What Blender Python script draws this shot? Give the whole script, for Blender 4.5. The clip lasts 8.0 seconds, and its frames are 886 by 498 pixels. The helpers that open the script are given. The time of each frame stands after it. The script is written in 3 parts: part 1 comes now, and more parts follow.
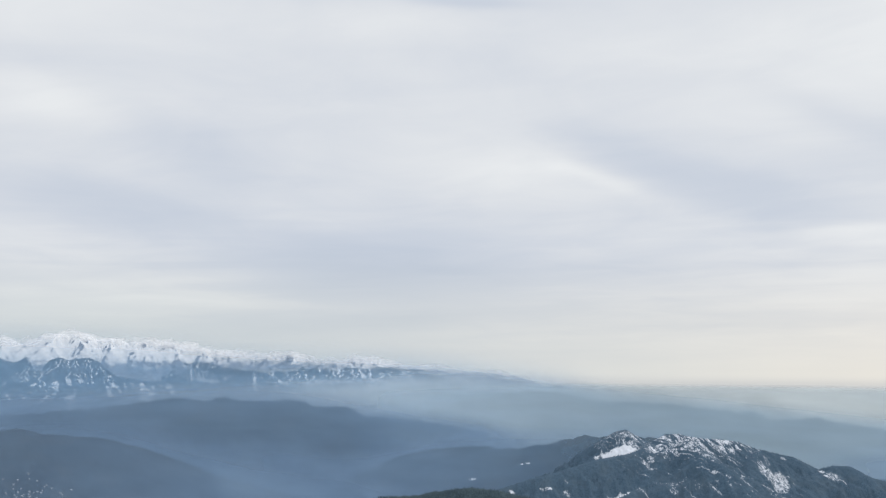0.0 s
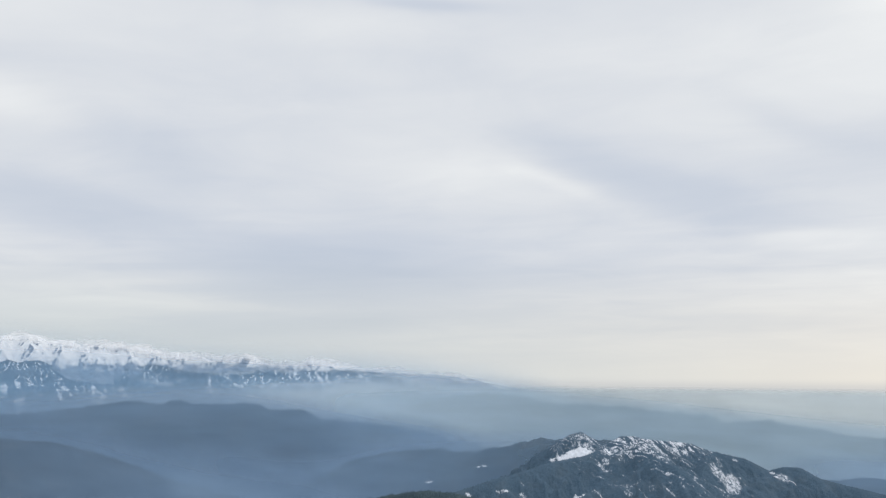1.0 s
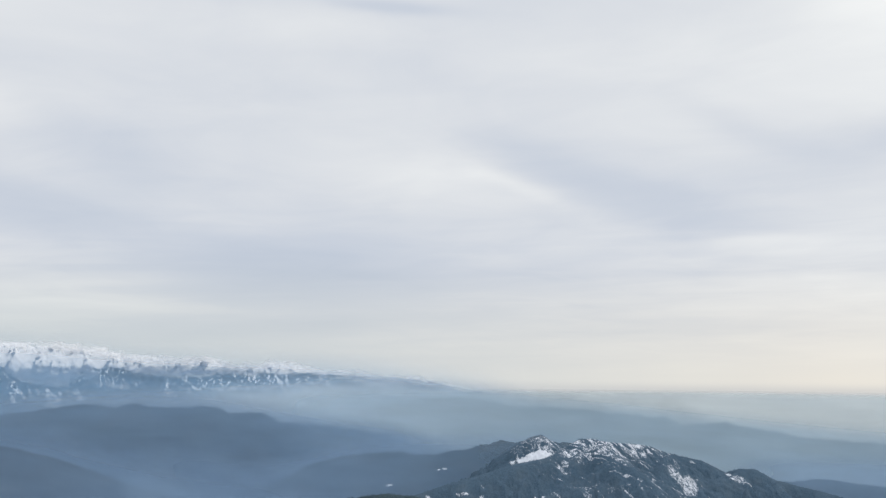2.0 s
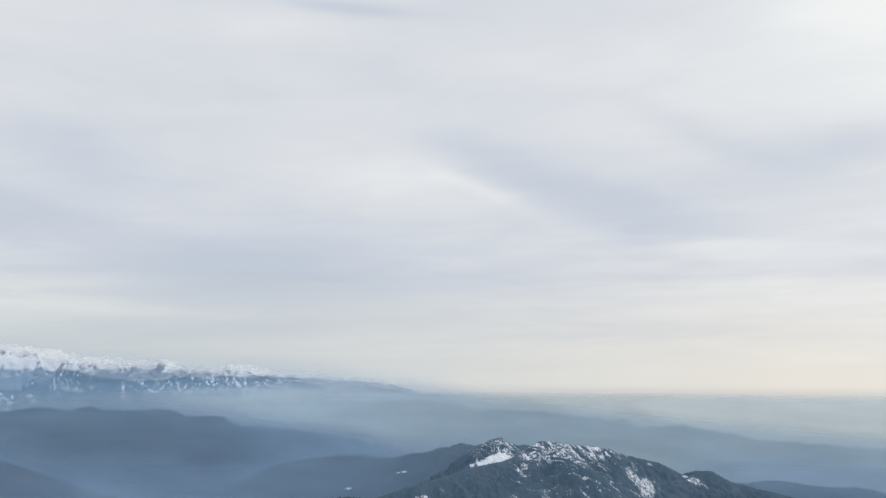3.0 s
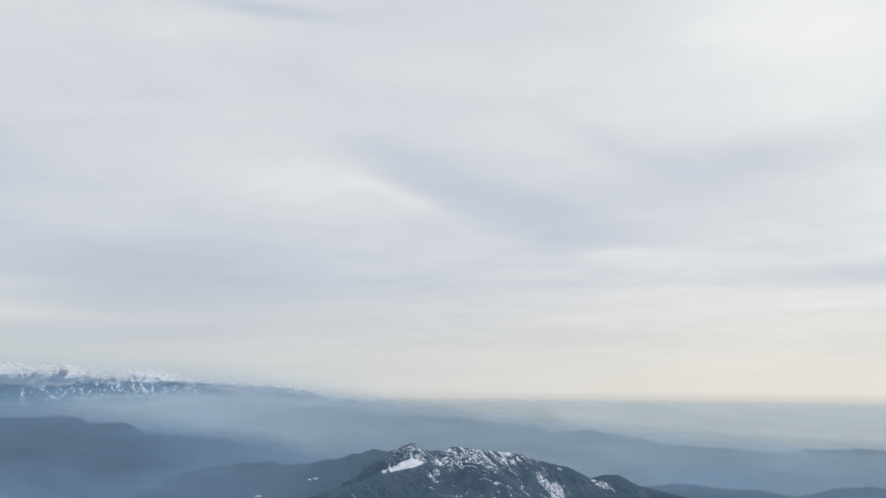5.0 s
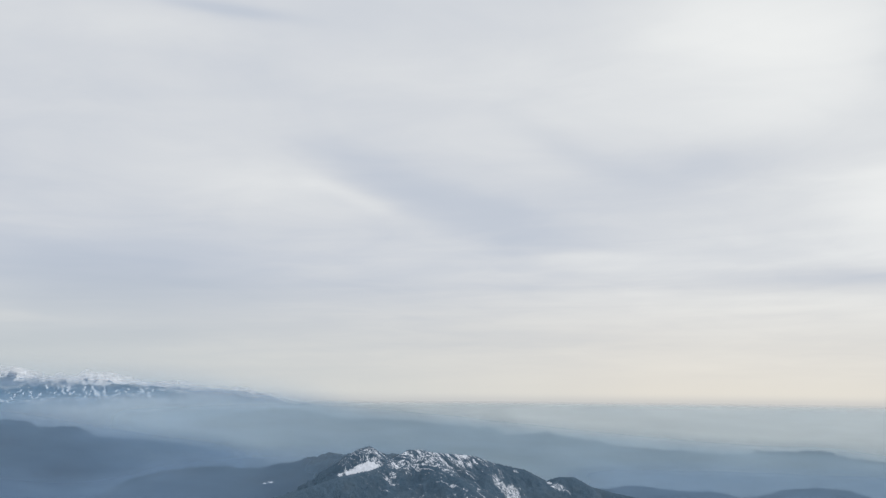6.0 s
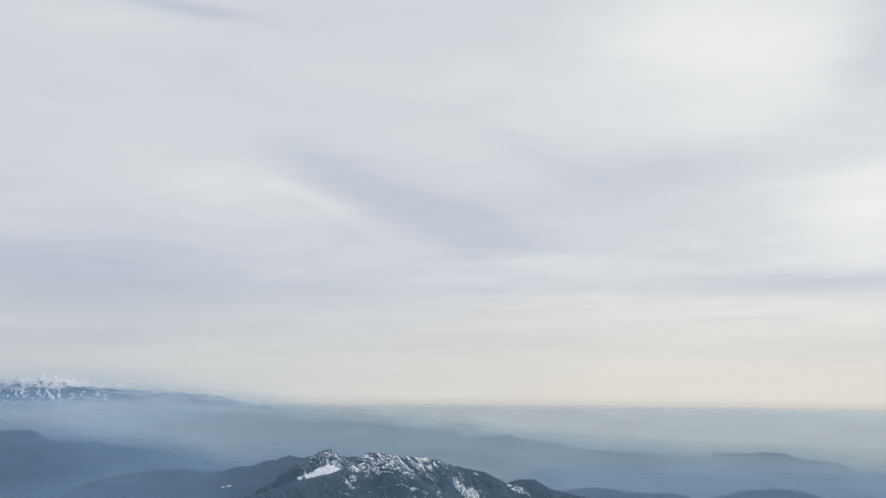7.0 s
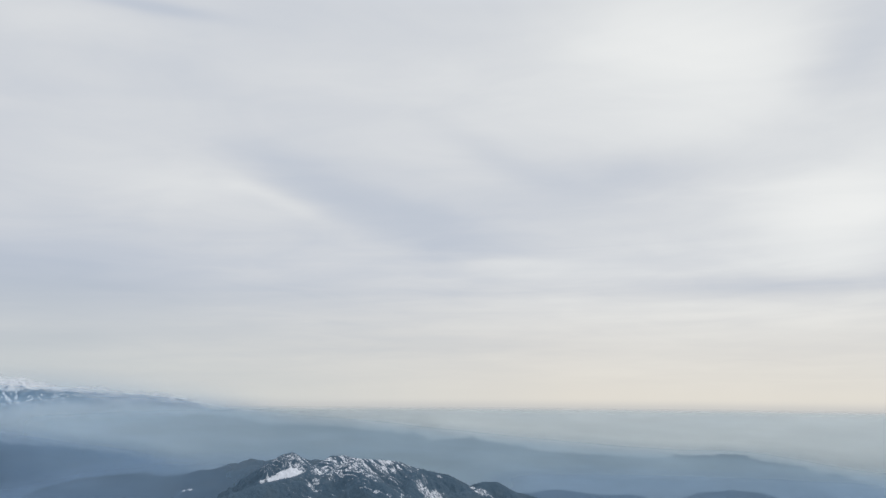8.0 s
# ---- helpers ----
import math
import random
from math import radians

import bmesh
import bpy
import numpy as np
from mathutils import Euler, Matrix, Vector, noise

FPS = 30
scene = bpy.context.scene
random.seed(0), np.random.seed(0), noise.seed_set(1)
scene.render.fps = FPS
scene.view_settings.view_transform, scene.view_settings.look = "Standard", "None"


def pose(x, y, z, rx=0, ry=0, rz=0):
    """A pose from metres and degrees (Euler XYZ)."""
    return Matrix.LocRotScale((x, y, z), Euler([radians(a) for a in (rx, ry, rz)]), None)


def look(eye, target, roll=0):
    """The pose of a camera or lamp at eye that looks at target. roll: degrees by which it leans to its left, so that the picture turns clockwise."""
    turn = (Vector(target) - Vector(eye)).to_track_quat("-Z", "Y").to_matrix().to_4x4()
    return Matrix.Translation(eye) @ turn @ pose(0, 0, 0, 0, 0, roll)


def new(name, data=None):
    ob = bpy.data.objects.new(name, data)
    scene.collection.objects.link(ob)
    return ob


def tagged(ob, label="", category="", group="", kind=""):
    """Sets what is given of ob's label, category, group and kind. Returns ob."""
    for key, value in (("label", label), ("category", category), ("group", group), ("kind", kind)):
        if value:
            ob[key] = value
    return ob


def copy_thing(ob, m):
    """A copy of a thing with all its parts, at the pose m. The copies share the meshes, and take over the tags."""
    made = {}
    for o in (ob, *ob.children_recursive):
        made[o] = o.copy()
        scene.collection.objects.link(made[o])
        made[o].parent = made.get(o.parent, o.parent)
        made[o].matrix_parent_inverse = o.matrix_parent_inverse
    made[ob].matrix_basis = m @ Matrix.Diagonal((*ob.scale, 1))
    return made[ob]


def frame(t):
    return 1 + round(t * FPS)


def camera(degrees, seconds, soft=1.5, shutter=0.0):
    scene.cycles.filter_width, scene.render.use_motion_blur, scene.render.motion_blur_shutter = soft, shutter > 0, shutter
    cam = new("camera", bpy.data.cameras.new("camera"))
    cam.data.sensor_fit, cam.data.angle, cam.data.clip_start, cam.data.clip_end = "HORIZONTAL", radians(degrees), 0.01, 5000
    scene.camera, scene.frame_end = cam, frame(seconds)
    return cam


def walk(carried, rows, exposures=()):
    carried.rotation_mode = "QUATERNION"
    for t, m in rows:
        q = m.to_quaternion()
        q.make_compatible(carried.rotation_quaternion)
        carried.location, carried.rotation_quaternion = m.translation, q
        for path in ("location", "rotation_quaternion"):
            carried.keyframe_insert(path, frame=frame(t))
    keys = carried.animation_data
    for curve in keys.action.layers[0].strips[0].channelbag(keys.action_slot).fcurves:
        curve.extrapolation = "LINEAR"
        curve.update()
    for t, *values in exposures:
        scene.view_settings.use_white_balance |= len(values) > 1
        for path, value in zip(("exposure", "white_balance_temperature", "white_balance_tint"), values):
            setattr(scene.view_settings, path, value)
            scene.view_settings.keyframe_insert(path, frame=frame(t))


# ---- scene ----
# A drone hovers high over a valley and turns slowly to its right.
EYE = (0, 0, 600)
cam = camera(51.36, 8.0, soft=1.25)
TURN = [  # seconds, bearing, tilt above the level, lean
    (0, -0.008, 6.915, 0.150),
    (0.5, 1.347, 7.002, 0.176),
    (1, 2.626, 7.091, 0.201),
    (1.5, 3.838, 7.182, 0.223),
    (3, 7.482, 7.461, 0.280),
    (3.5, 8.781, 7.556, 0.295),
    (4, 10.107, 7.651, 0.308),
    (4.5, 11.438, 7.745, 0.320),
    (6, 15.437, 8.024, 0.342),
    (6.5, 16.653, 8.114, 0.346),
    (7, 17.840, 8.203, 0.348),
    (7.5, 18.961, 8.289, 0.348),
    (8, 20.055, 8.373, 0.346),
]
walk(cam, [(t, pose(*EYE, 90 + tilt, 0, -bearing) @ pose(0, 0, 0, 0, 0, lean)) for t, bearing, tilt, lean in TURN],
     exposures=[(0.0, 0.05), (4.0, -0.02), (8.0, -0.12)])

# ---- sky and sun ----
SUN_BEARING, SUN_HEIGHT = 62.0, 32.0      # degrees; the sun stands behind thin cloud

world = bpy.data.worlds.new("overcast_sky")
scene.world = world
world.use_nodes = True
wt = world.node_tree
wt.nodes.clear()


def wmath(op, a, b=0.0, c=0.0):
    n = wt.nodes.new("ShaderNodeMath")
    n.operation = op
    for i, v in enumerate((a, b, c)):
        if isinstance(v, (int, float)):
            n.inputs[i].default_value = v
        else:
            wt.links.new(v, n.inputs[i])
    return n.outputs[0]


def wramp(value, stops):
    n = wt.nodes.new("ShaderNodeValToRGB")
    n.color_ramp.interpolation = "B_SPLINE"
    el = n.color_ramp.elements
    while len(el) < len(stops):
        el.new(0.5)
    for e, (p, c) in zip(el, stops):
        e.position, e.color = p, (*c, 1)
    wt.links.new(value, n.inputs[0])
    return n.outputs[0]


def wmix(f, a, b, blend="MIX"):
    n = wt.nodes.new("ShaderNodeMix")
    n.data_type, n.blend_type = "RGBA", blend
    for i, v in ((0, f), (6, a), (7, b)):
        if isinstance(v, (int, float)):
            n.inputs[i].default_value = v
        elif isinstance(v, tuple):
            n.inputs[i].default_value = (*v, 1)
        else:
            wt.links.new(v, n.inputs[i])
    return n.outputs[2]


def wnoise(vector, scale, detail, rough=0.5, distortion=0.0):
    n = wt.nodes.new("ShaderNodeTexNoise")
    n.inputs["Scale"].default_value, n.inputs["Detail"].default_value = scale, detail
    n.inputs["Roughness"].default_value, n.inputs["Distortion"].default_value = rough, distortion
    wt.links.new(vector, n.inputs["Vector"])
    return n.outputs["Fac"]


coords = wt.nodes.new("ShaderNodeTexCoord")
split = wt.nodes.new("ShaderNodeSeparateXYZ")
wt.links.new(coords.outputs["Generated"], split.inputs[0])
dx, dy, dz = split.outputs
bearing = wmath("MULTIPLY", wmath("ARCTAN2", dx, dy), 57.29578)
height = wmath("MULTIPLY", wmath("ARCSINE", dz), 57.29578)

# the cloud deck: a flat layer seen from below, so that it closes up towards the horizon
lift = wmath("ADD", wmath("MAXIMUM", dz, 0.0), 0.10)
deck = wt.nodes.new("ShaderNodeCombineXYZ")
wt.links.new(wmath("DIVIDE", dx, lift), deck.inputs[0])
wt.links.new(wmath("DIVIDE", dy, lift), deck.inputs[1])
deck.inputs[2].default_value = 3.7
broad = wnoise(deck.outputs[0], 0.55, 3.0, 0.45, 0.3)
fine = wnoise(deck.outputs[0], 1.9, 6.0, 0.55, 0.8)
wisp = wt.nodes.new("ShaderNodeCombineXYZ")        # long streaks in line with the wind
wt.links.new(wmath("ADD", wmath("MULTIPLY", bearing, 0.045), wmath("MULTIPLY", height, 0.02)), wisp.inputs[0])
wt.links.new(wmath("SUBTRACT", wmath("MULTIPLY", height, 0.24), wmath("MULTIPLY", bearing, 0.018)), wisp.inputs[1])
streak = wnoise(wisp.outputs[0], 1.0, 5.0, 0.54, 0.6)
wander_a = wmath("MULTIPLY", wmath("SUBTRACT", wnoise(wisp.outputs[0], 1.6, 3.0), 0.5), 3.0)
wander_b = wmath("MULTIPLY", wmath("SUBTRACT", wnoise(deck.outputs[0], 1.1, 3.0), 0.5), 1.6)

# large cloud folds: bearing, height, half length, half breadth, slant, brightness
DARK_FOLDS = [
    (-23.4, 16.9, 5.3, 1.1, 0, -0.04),
    (-18.3, 8.7, 7.0, 1.2, -8, -0.13),
    (-15.9, 12.4, 4.2, 1.4, -10, -0.06),
    (10.5, 13.0, 4.0, 1.2, -20, -0.08),
    (18.6, 9.9, 6.2, 1.6, -16, -0.13),
    (23.6, 14.1, 3.9, 0.9, -25, -0.07),
    (1.6, 21.9, 3.9, 0.4, -3, -0.13),
    (-6.5, 5.5, 7.0, 1.1, -5, -0.08),
    (-7.8, 2.1, 8.1, 0.4, 3, -0.08),
    (45.3, 18.9, 2.5, 3.9, -50, -0.15),
    (31.5, 12.6, 8.5, 1.5, 10, -0.12),
    (40.9, 5.7, 7.0, 0.6, 0, -0.12),
    (-3.4, 5.6, 6.0, 1.9, 0, -0.10),
    (-2.6, 2.4, 3.9, 0.4, 3, -0.09),
    (14.4, 2.1, 7.0, 0.3, 2, -0.07),
    (-3.5, 4.5, 11, 4.5, 0, -0.13),
]
BRIGHT_FOLDS = [
    (-20.0, 4.6, 7.0, 1.5, -3, 0.06),
    (18.0, 19.0, 10.0, 3.5, 0, 0.05),
    (-23.3, 14.7, 4.2, 1.2, -12, 0.08),
    (2.3, 11.8, 9.1, 2.1, -8, 0.09),
    (9.6, 11.3, 3.2, 0.5, -22, 0.09),
    (23.9, 7.3, 3.9, 0.4, 3, 0.09),
    (-4.9, 20.6, 7.7, 1.2, 0, 0.07),
    (-12.6, 3.5, 9.8, 0.5, -2, 0.07),
    (35.9, 19.8, 7.7, 3.3, -10, 0.17),
    (43.8, 9.2, 4.2, 2.6, 20, 0.16),
    (27.3, 6.8, 5.3, 0.5, 0, 0.1),
    (37.7, 4.2, 10.5, 0.4, 2, 0.05),
    (44.0, 13.0, 15, 14, 0, 0.13),
]
folds = 0.0
for a0, h0, la, lb, slant, power in DARK_FOLDS + BRIGHT_FOLDS:
    c, s = math.cos(radians(slant)), math.sin(radians(slant))
    a = wmath("ADD", wmath("SUBTRACT", bearing, a0), wander_a)
    h = wmath("ADD", wmath("SUBTRACT", height, h0), wander_b)
    u = wmath("ADD", wmath("MULTIPLY", a, c / la), wmath("MULTIPLY", h, s / la))
    v = wmath("SUBTRACT", wmath("MULTIPLY", h, c / lb), wmath("MULTIPLY", a, s / lb))
    q = wmath("ADD", wmath("MULTIPLY", u, u), wmath("MULTIPLY", v, v))
    folds = wmath("ADD", wmath("MULTIPLY", wmath("EXPONENT", wmath("MULTIPLY", q, -0.8)), 1.5 * power), folds)

tone = wmath("ADD", wmath("MULTIPLY", wmath("SUBTRACT", broad, 0.5), 0.30), wmath("MULTIPLY", wmath("SUBTRACT", fine, 0.5), 0.22))
tone = wmath("ADD", tone, wmath("MULTIPLY", wmath("SUBTRACT", streak, 0.5), 0.22))
band = wt.nodes.new("ShaderNodeCombineXYZ")        # thin level layers low in the sky
wt.links.new(wmath("MULTIPLY", bearing, 0.05), band.inputs[0])
wt.links.new(wmath("SUBTRACT", wmath("MULTIPLY", height, 0.75), wmath("MULTIPLY", bearing, 0.02)), band.inputs[1])
layers = wmath("MULTIPLY", wmath("SUBTRACT", wnoise(band.outputs[0], 1.0, 3.0, 0.5, 0.5), 0.5), 0.38)
layers = wmath("MULTIPLY", layers, wmath("MINIMUM", wmath("MAXIMUM", wmath("DIVIDE", wmath("SUBTRACT", 11.0, height), 5.0), 0.0), 1.0))
tone = wmath("ADD", wmath("ADD", wmath("ADD", tone, layers), folds), 0.5)
cloud = wramp(tone, [(0.0, (0.48, 0.545, 0.65)), (0.35, (0.575, 0.625, 0.71)), (0.55, (0.70, 0.725, 0.763)), (0.75, (0.83, 0.85, 0.86)), (1.0, (0.95, 0.96, 0.95))])
# warm light low down, warmer towards the sun, then the lavender top of the valley haze
low = wmath("SUBTRACT", 1.0, wmath("SMOOTH_MIN", wmath("MAXIMUM", wmath("DIVIDE", wmath("ADD", height, 0.6), 7.0), 0.0), 1.0, 0.3))
sunward = wmath("MINIMUM", wmath("MAXIMUM", wmath("DIVIDE", wmath("ADD", bearing, 22.0), 50.0), 0.0), 1.0)
cloud = wmix(wmath("MULTIPLY", low, wmath("MULTIPLY_ADD", sunward, 0.60, 0.22)), cloud, (0.835, 0.785, 0.69))
cloud = wmix(wmath("MULTIPLY", low, wmath("MULTIPLY_ADD", sunward, -0.9, 0.9)), cloud, (0.535, 0.60, 0.615))
haze_top = wmath("SMOOTH_MAX", wmath("MINIMUM", wmath("DIVIDE", wmath("SUBTRACT", -0.85, height), 0.95), 1.0), 0.0, 0.25)
cloud = wmix(haze_top, cloud, (0.485, 0.505, 0.535))

clear = wt.nodes.new("ShaderNodeTexSky")
clear.sky_type, clear.sun_disc = "NISHITA", False
clear.sun_elevation, clear.sun_rotation = radians(SUN_HEIGHT), radians(SUN_BEARING)
clear.altitude, clear.dust_density = 2500, 1.5
blue = wt.nodes.new("ShaderNodeBackground")
blue.inputs[1].default_value = 0.12
wt.links.new(clear.outputs[0], blue.inputs[0])
veil = wt.nodes.new("ShaderNodeBackground")
wt.links.new(cloud, veil.inputs[0])
# an overcast sky is brighter overhead than low down
wt.links.new(wmath("MULTIPLY_ADD", wmath("MINIMUM", wmath("MAXIMUM", wmath("DIVIDE", wmath("SUBTRACT", height, 23.0), 50.0), 0.0), 1.0), 1.9, 1.0), veil.inputs[1])
# the cloud thins out overhead
cover = wmath("SUBTRACT", 1.0, wmath("MULTIPLY", wmath("MINIMUM", wmath("MAXIMUM", wmath("DIVIDE", wmath("SUBTRACT", height, 24.0), 36.0), 0.0), 1.0), 0.35))
both = wt.nodes.new("ShaderNodeMixShader")
wt.links.new(cover, both.inputs[0])
wt.links.new(blue.outputs[0], both.inputs[1])
wt.links.new(veil.outputs[0], both.inputs[2])
wt.links.new(both.outputs[0], wt.nodes.new("ShaderNodeOutputWorld").inputs[0])

lamp = bpy.data.lights.new("sun", "SUN")
lamp.energy, lamp.angle, lamp.color = 0.9, radians(14), (1.0, 0.94, 0.85)
sun = new("sun", lamp)
b, e = radians(SUN_BEARING), radians(SUN_HEIGHT)
sun.matrix_world = look((3000 * math.sin(b), 3000 * math.cos(b), 3000), (3000 * math.sin(b) - 100 * math.sin(b) * math.cos(e), 3000 * math.cos(b) - 100 * math.cos(b) * math.cos(e), 3000 - 100 * math.sin(e)))


# ---- materials ----
def land(name, wood, open_ground, snow=(0.80, 0.83, 0.88), patch=0.012, grain=0.11, contrast=0.35, bump=1.2, mix=0.45, tear=1.5, soft=(0.42, 0.62)):
    """Land cover: dark wood broken by open ground, with snow where the mesh's snow value says so."""
    m = bpy.data.materials.new(name)
    m.use_nodes = True
    t = m.node_tree
    bsdf = t.nodes["Principled BSDF"]
    bsdf.inputs["Roughness"].default_value = 0.95
    bsdf.inputs["Specular IOR Level"].default_value = 0.15
    geo = t.nodes.new("ShaderNodeNewGeometry")

    def noise_of(scale, detail, rough=0.55, stretch=None):
        n = t.nodes.new("ShaderNodeTexNoise")
        n.inputs["Scale"].default_value, n.inputs["Detail"].default_value, n.inputs["Roughness"].default_value = scale, detail, rough
        if stretch:
            mp = t.nodes.new("ShaderNodeMapping")
            mp.inputs["Scale"].default_value = stretch
            t.links.new(geo.outputs["Position"], mp.inputs[0])
            t.links.new(mp.outputs[0], n.inputs["Vector"])
        else:
            t.links.new(geo.outputs["Position"], n.inputs["Vector"])
        return n.outputs["Fac"]

    def span(v, a, b, c=0.0, d=1.0):
        n = t.nodes.new("ShaderNodeMapRange")
        n.interpolation_type = "SMOOTHSTEP"
        for i, k in enumerate((a, b, c, d)):
            n.inputs[i + 1].default_value = k
        t.links.new(v, n.inputs[0])
        return n.outputs[0]

    def blend(f, a, b):
        n = t.nodes.new("ShaderNodeMix")
        n.data_type = "RGBA"
        for i, v in ((0, f), (6, a), (7, b)):
            if isinstance(v, tuple):
                n.inputs[i].default_value = (*v, 1)
            else:
                t.links.new(v, n.inputs[i])
        return n.outputs[2]

    large, small = noise_of(patch, 5.0), noise_of(grain, 4.0, 0.6)
    dark = tuple(c * (1 - contrast) for c in wood)
    light = tuple(c * (1 + contrast) for c in wood)
    base = blend(span(small, 0.3, 0.7), dark, light)
    base = blend(span(large, 0.55 - mix * 0.2, 0.78 - mix * 0.2, 0.0, 0.8), base, open_ground)
    at = t.nodes.new("ShaderNodeAttribute")
    at.attribute_name = "snow"
    rough_edge = t.nodes.new("ShaderNodeMath")
    rough_edge.operation = "MULTIPLY_ADD"
    t.links.new(noise_of(grain * 1.3, 5.0, 0.7, (1, 0.3, 0.3)), rough_edge.inputs[0])
    rough_edge.inputs[1].default_value = tear
    rough_edge.inputs[2].default_value = -0.5 * tear
    add = t.nodes.new("ShaderNodeMath")
    t.links.new(at.outputs["Fac"], add.inputs[0])
    t.links.new(rough_edge.outputs[0], add.inputs[1])
    colour = blend(span(add.outputs[0], *soft), base, snow)
    t.links.new(colour, bsdf.inputs["Base Color"])
    b = t.nodes.new("ShaderNodeBump")
    b.inputs["Strength"].default_value, b.inputs["Distance"].default_value = 0.6, bump
    t.links.new(small, b.inputs["Height"])
    t.links.new(b.outputs[0], bsdf.inputs["Normal"])
    return m


def plain(name, colour, rough=0.8, spread=0.12, scale=0.4):
    m = bpy.data.materials.new(name)
    m.use_nodes = True
    t = m.node_tree
    bsdf = t.nodes["Principled BSDF"]
    bsdf.inputs["Roughness"].default_value = rough
    n = t.nodes.new("ShaderNodeTexNoise")
    n.inputs["Scale"].default_value, n.inputs["Detail"].default_value = scale, 4
    geo = t.nodes.new("ShaderNodeNewGeometry")
    t.links.new(geo.outputs["Position"], n.inputs["Vector"])
    x = t.nodes.new("ShaderNodeMix")
    x.data_type = "RGBA"
    t.links.new(n.outputs["Fac"], x.inputs[0])
    x.inputs[6].default_value = (*[c * (1 - spread) for c in colour], 1)
    x.inputs[7].default_value = (*[c * (1 + spread) for c in colour], 1)
    t.links.new(x.outputs[2], bsdf.inputs["Base Color"])
    return m


def vapour(name, colour, density, scale, stretch, least):
    """Thin drifting cloud, mist or haze sheet: a scatterer of the given tint, torn by noise, that lets most light
    through.
    """
    m = bpy.data.materials.new(name)
    m.use_nodes = True
    t = m.node_tree
    t.nodes.clear()
    geo = t.nodes.new("ShaderNodeNewGeometry")
    mp = t.nodes.new("ShaderNodeMapping")
    mp.inputs["Scale"].default_value = stretch
    t.links.new(geo.outputs["Position"], mp.inputs[0])
    n = t.nodes.new("ShaderNodeTexNoise")
    n.inputs["Scale"].default_value, n.inputs["Detail"].default_value = scale, 5
    t.links.new(mp.outputs[0], n.inputs["Vector"])
    r = t.nodes.new("ShaderNodeMapRange")
    r.interpolation_type = "SMOOTHSTEP"
    for i, k in enumerate((0.32, 0.68, least, 1.0)):
        r.inputs[i + 1].default_value = k
    t.links.new(n.outputs["Fac"], r.inputs[0])
    at = t.nodes.new("ShaderNodeAttribute")
    at.attribute_name = "thick"
    k = t.nodes.new("ShaderNodeMath")
    k.operation = "MULTIPLY"
    t.links.new(r.outputs[0], k.inputs[0])
    t.links.new(at.outputs["Fac"], k.inputs[1])
    k2 = t.nodes.new("ShaderNodeMath")
    k2.operation = "MULTIPLY"
    t.links.new(k.outputs[0], k2.inputs[0])
    k2.inputs[1].default_value = density
    d = t.nodes.new("ShaderNodeBsdfDiffuse")
    d.inputs[0].default_value = (*colour, 1)
    l = t.nodes.new("ShaderNodeBsdfTranslucent")
    l.inputs[0].default_value = (*colour, 1)
    half = t.nodes.new("ShaderNodeMixShader")
    t.links.new(d.outputs[0], half.inputs[1])
    t.links.new(l.outputs[0], half.inputs[2])
    c = t.nodes.new("ShaderNodeBsdfTransparent")
    x = t.nodes.new("ShaderNodeMixShader")
    t.links.new(k2.outputs[0], x.inputs[0])
    t.links.new(c.outputs[0], x.inputs[1])
    t.links.new(half.outputs[0], x.inputs[2])
    t.links.new(x.outputs[0], t.nodes.new("ShaderNodeOutputMaterial").inputs[0])
    return m


GROUND = land("valley_floor", (0.055, 0.075, 0.08), (0.11, 0.115, 0.095), patch=0.004, grain=0.02, contrast=0.2, bump=0.4, tear=0.0)
# the pale bluish tone under the snow doubles as painted shade on its faces
SNOW_ROCK_SHADE = land("snow_rock_and_shade", (0.25, 0.275, 0.32), (0.29, 0.31, 0.34), (0.83, 0.82, 0.805), grain=0.03, contrast=0.15, bump=2, tear=0.35, soft=(0.30, 0.75))
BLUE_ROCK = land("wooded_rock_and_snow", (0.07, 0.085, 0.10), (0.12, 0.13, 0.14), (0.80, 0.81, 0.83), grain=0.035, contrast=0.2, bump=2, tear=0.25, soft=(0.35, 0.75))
FAR_WOOD = land("winter_woods", (0.042, 0.068, 0.082), (0.065, 0.082, 0.085), patch=0.006, grain=0.03, contrast=0.25, bump=0.6, tear=0.0)
WOOD = land("clearings_in_woods", (0.042, 0.068, 0.082), (0.065, 0.082, 0.085), (0.78, 0.80, 0.83), grain=0.05, contrast=0.25, tear=3.6)
TERRACES = land("terraced_hillside", (0.04, 0.06, 0.078), (0.06, 0.076, 0.088), (0.78, 0.80, 0.83), patch=0.02, grain=0.05, contrast=0.3, tear=1.2)
# blue haze mixed into the hill's wood colour; the nearer spur stays darker
HAZY_HILL_WOOD = land("hazy_wooded_hillside", (0.068, 0.112, 0.155), (0.085, 0.125, 0.16), (0.70, 0.72, 0.755), patch=0.02, grain=0.42, contrast=0.25, tear=2.2, soft=(0.30, 0.85))
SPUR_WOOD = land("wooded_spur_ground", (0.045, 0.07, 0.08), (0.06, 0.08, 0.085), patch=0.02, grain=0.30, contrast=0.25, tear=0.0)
# hill needles carry distance haze in their colour; the nearer spur's carry less
HAZY_NEEDLES = plain("hazy_blue_needles", (0.075, 0.128, 0.18), 0.9, 0.28, 0.06)
NEAR_NEEDLES = plain("near_needles", (0.05, 0.085, 0.115), 0.9, 0.28, 0.06)
PLASTER = plain("pale_plaster", (0.45, 0.46, 0.48), 0.8)
TIN = plain("tin_roof", (0.42, 0.45, 0.49), 0.5)
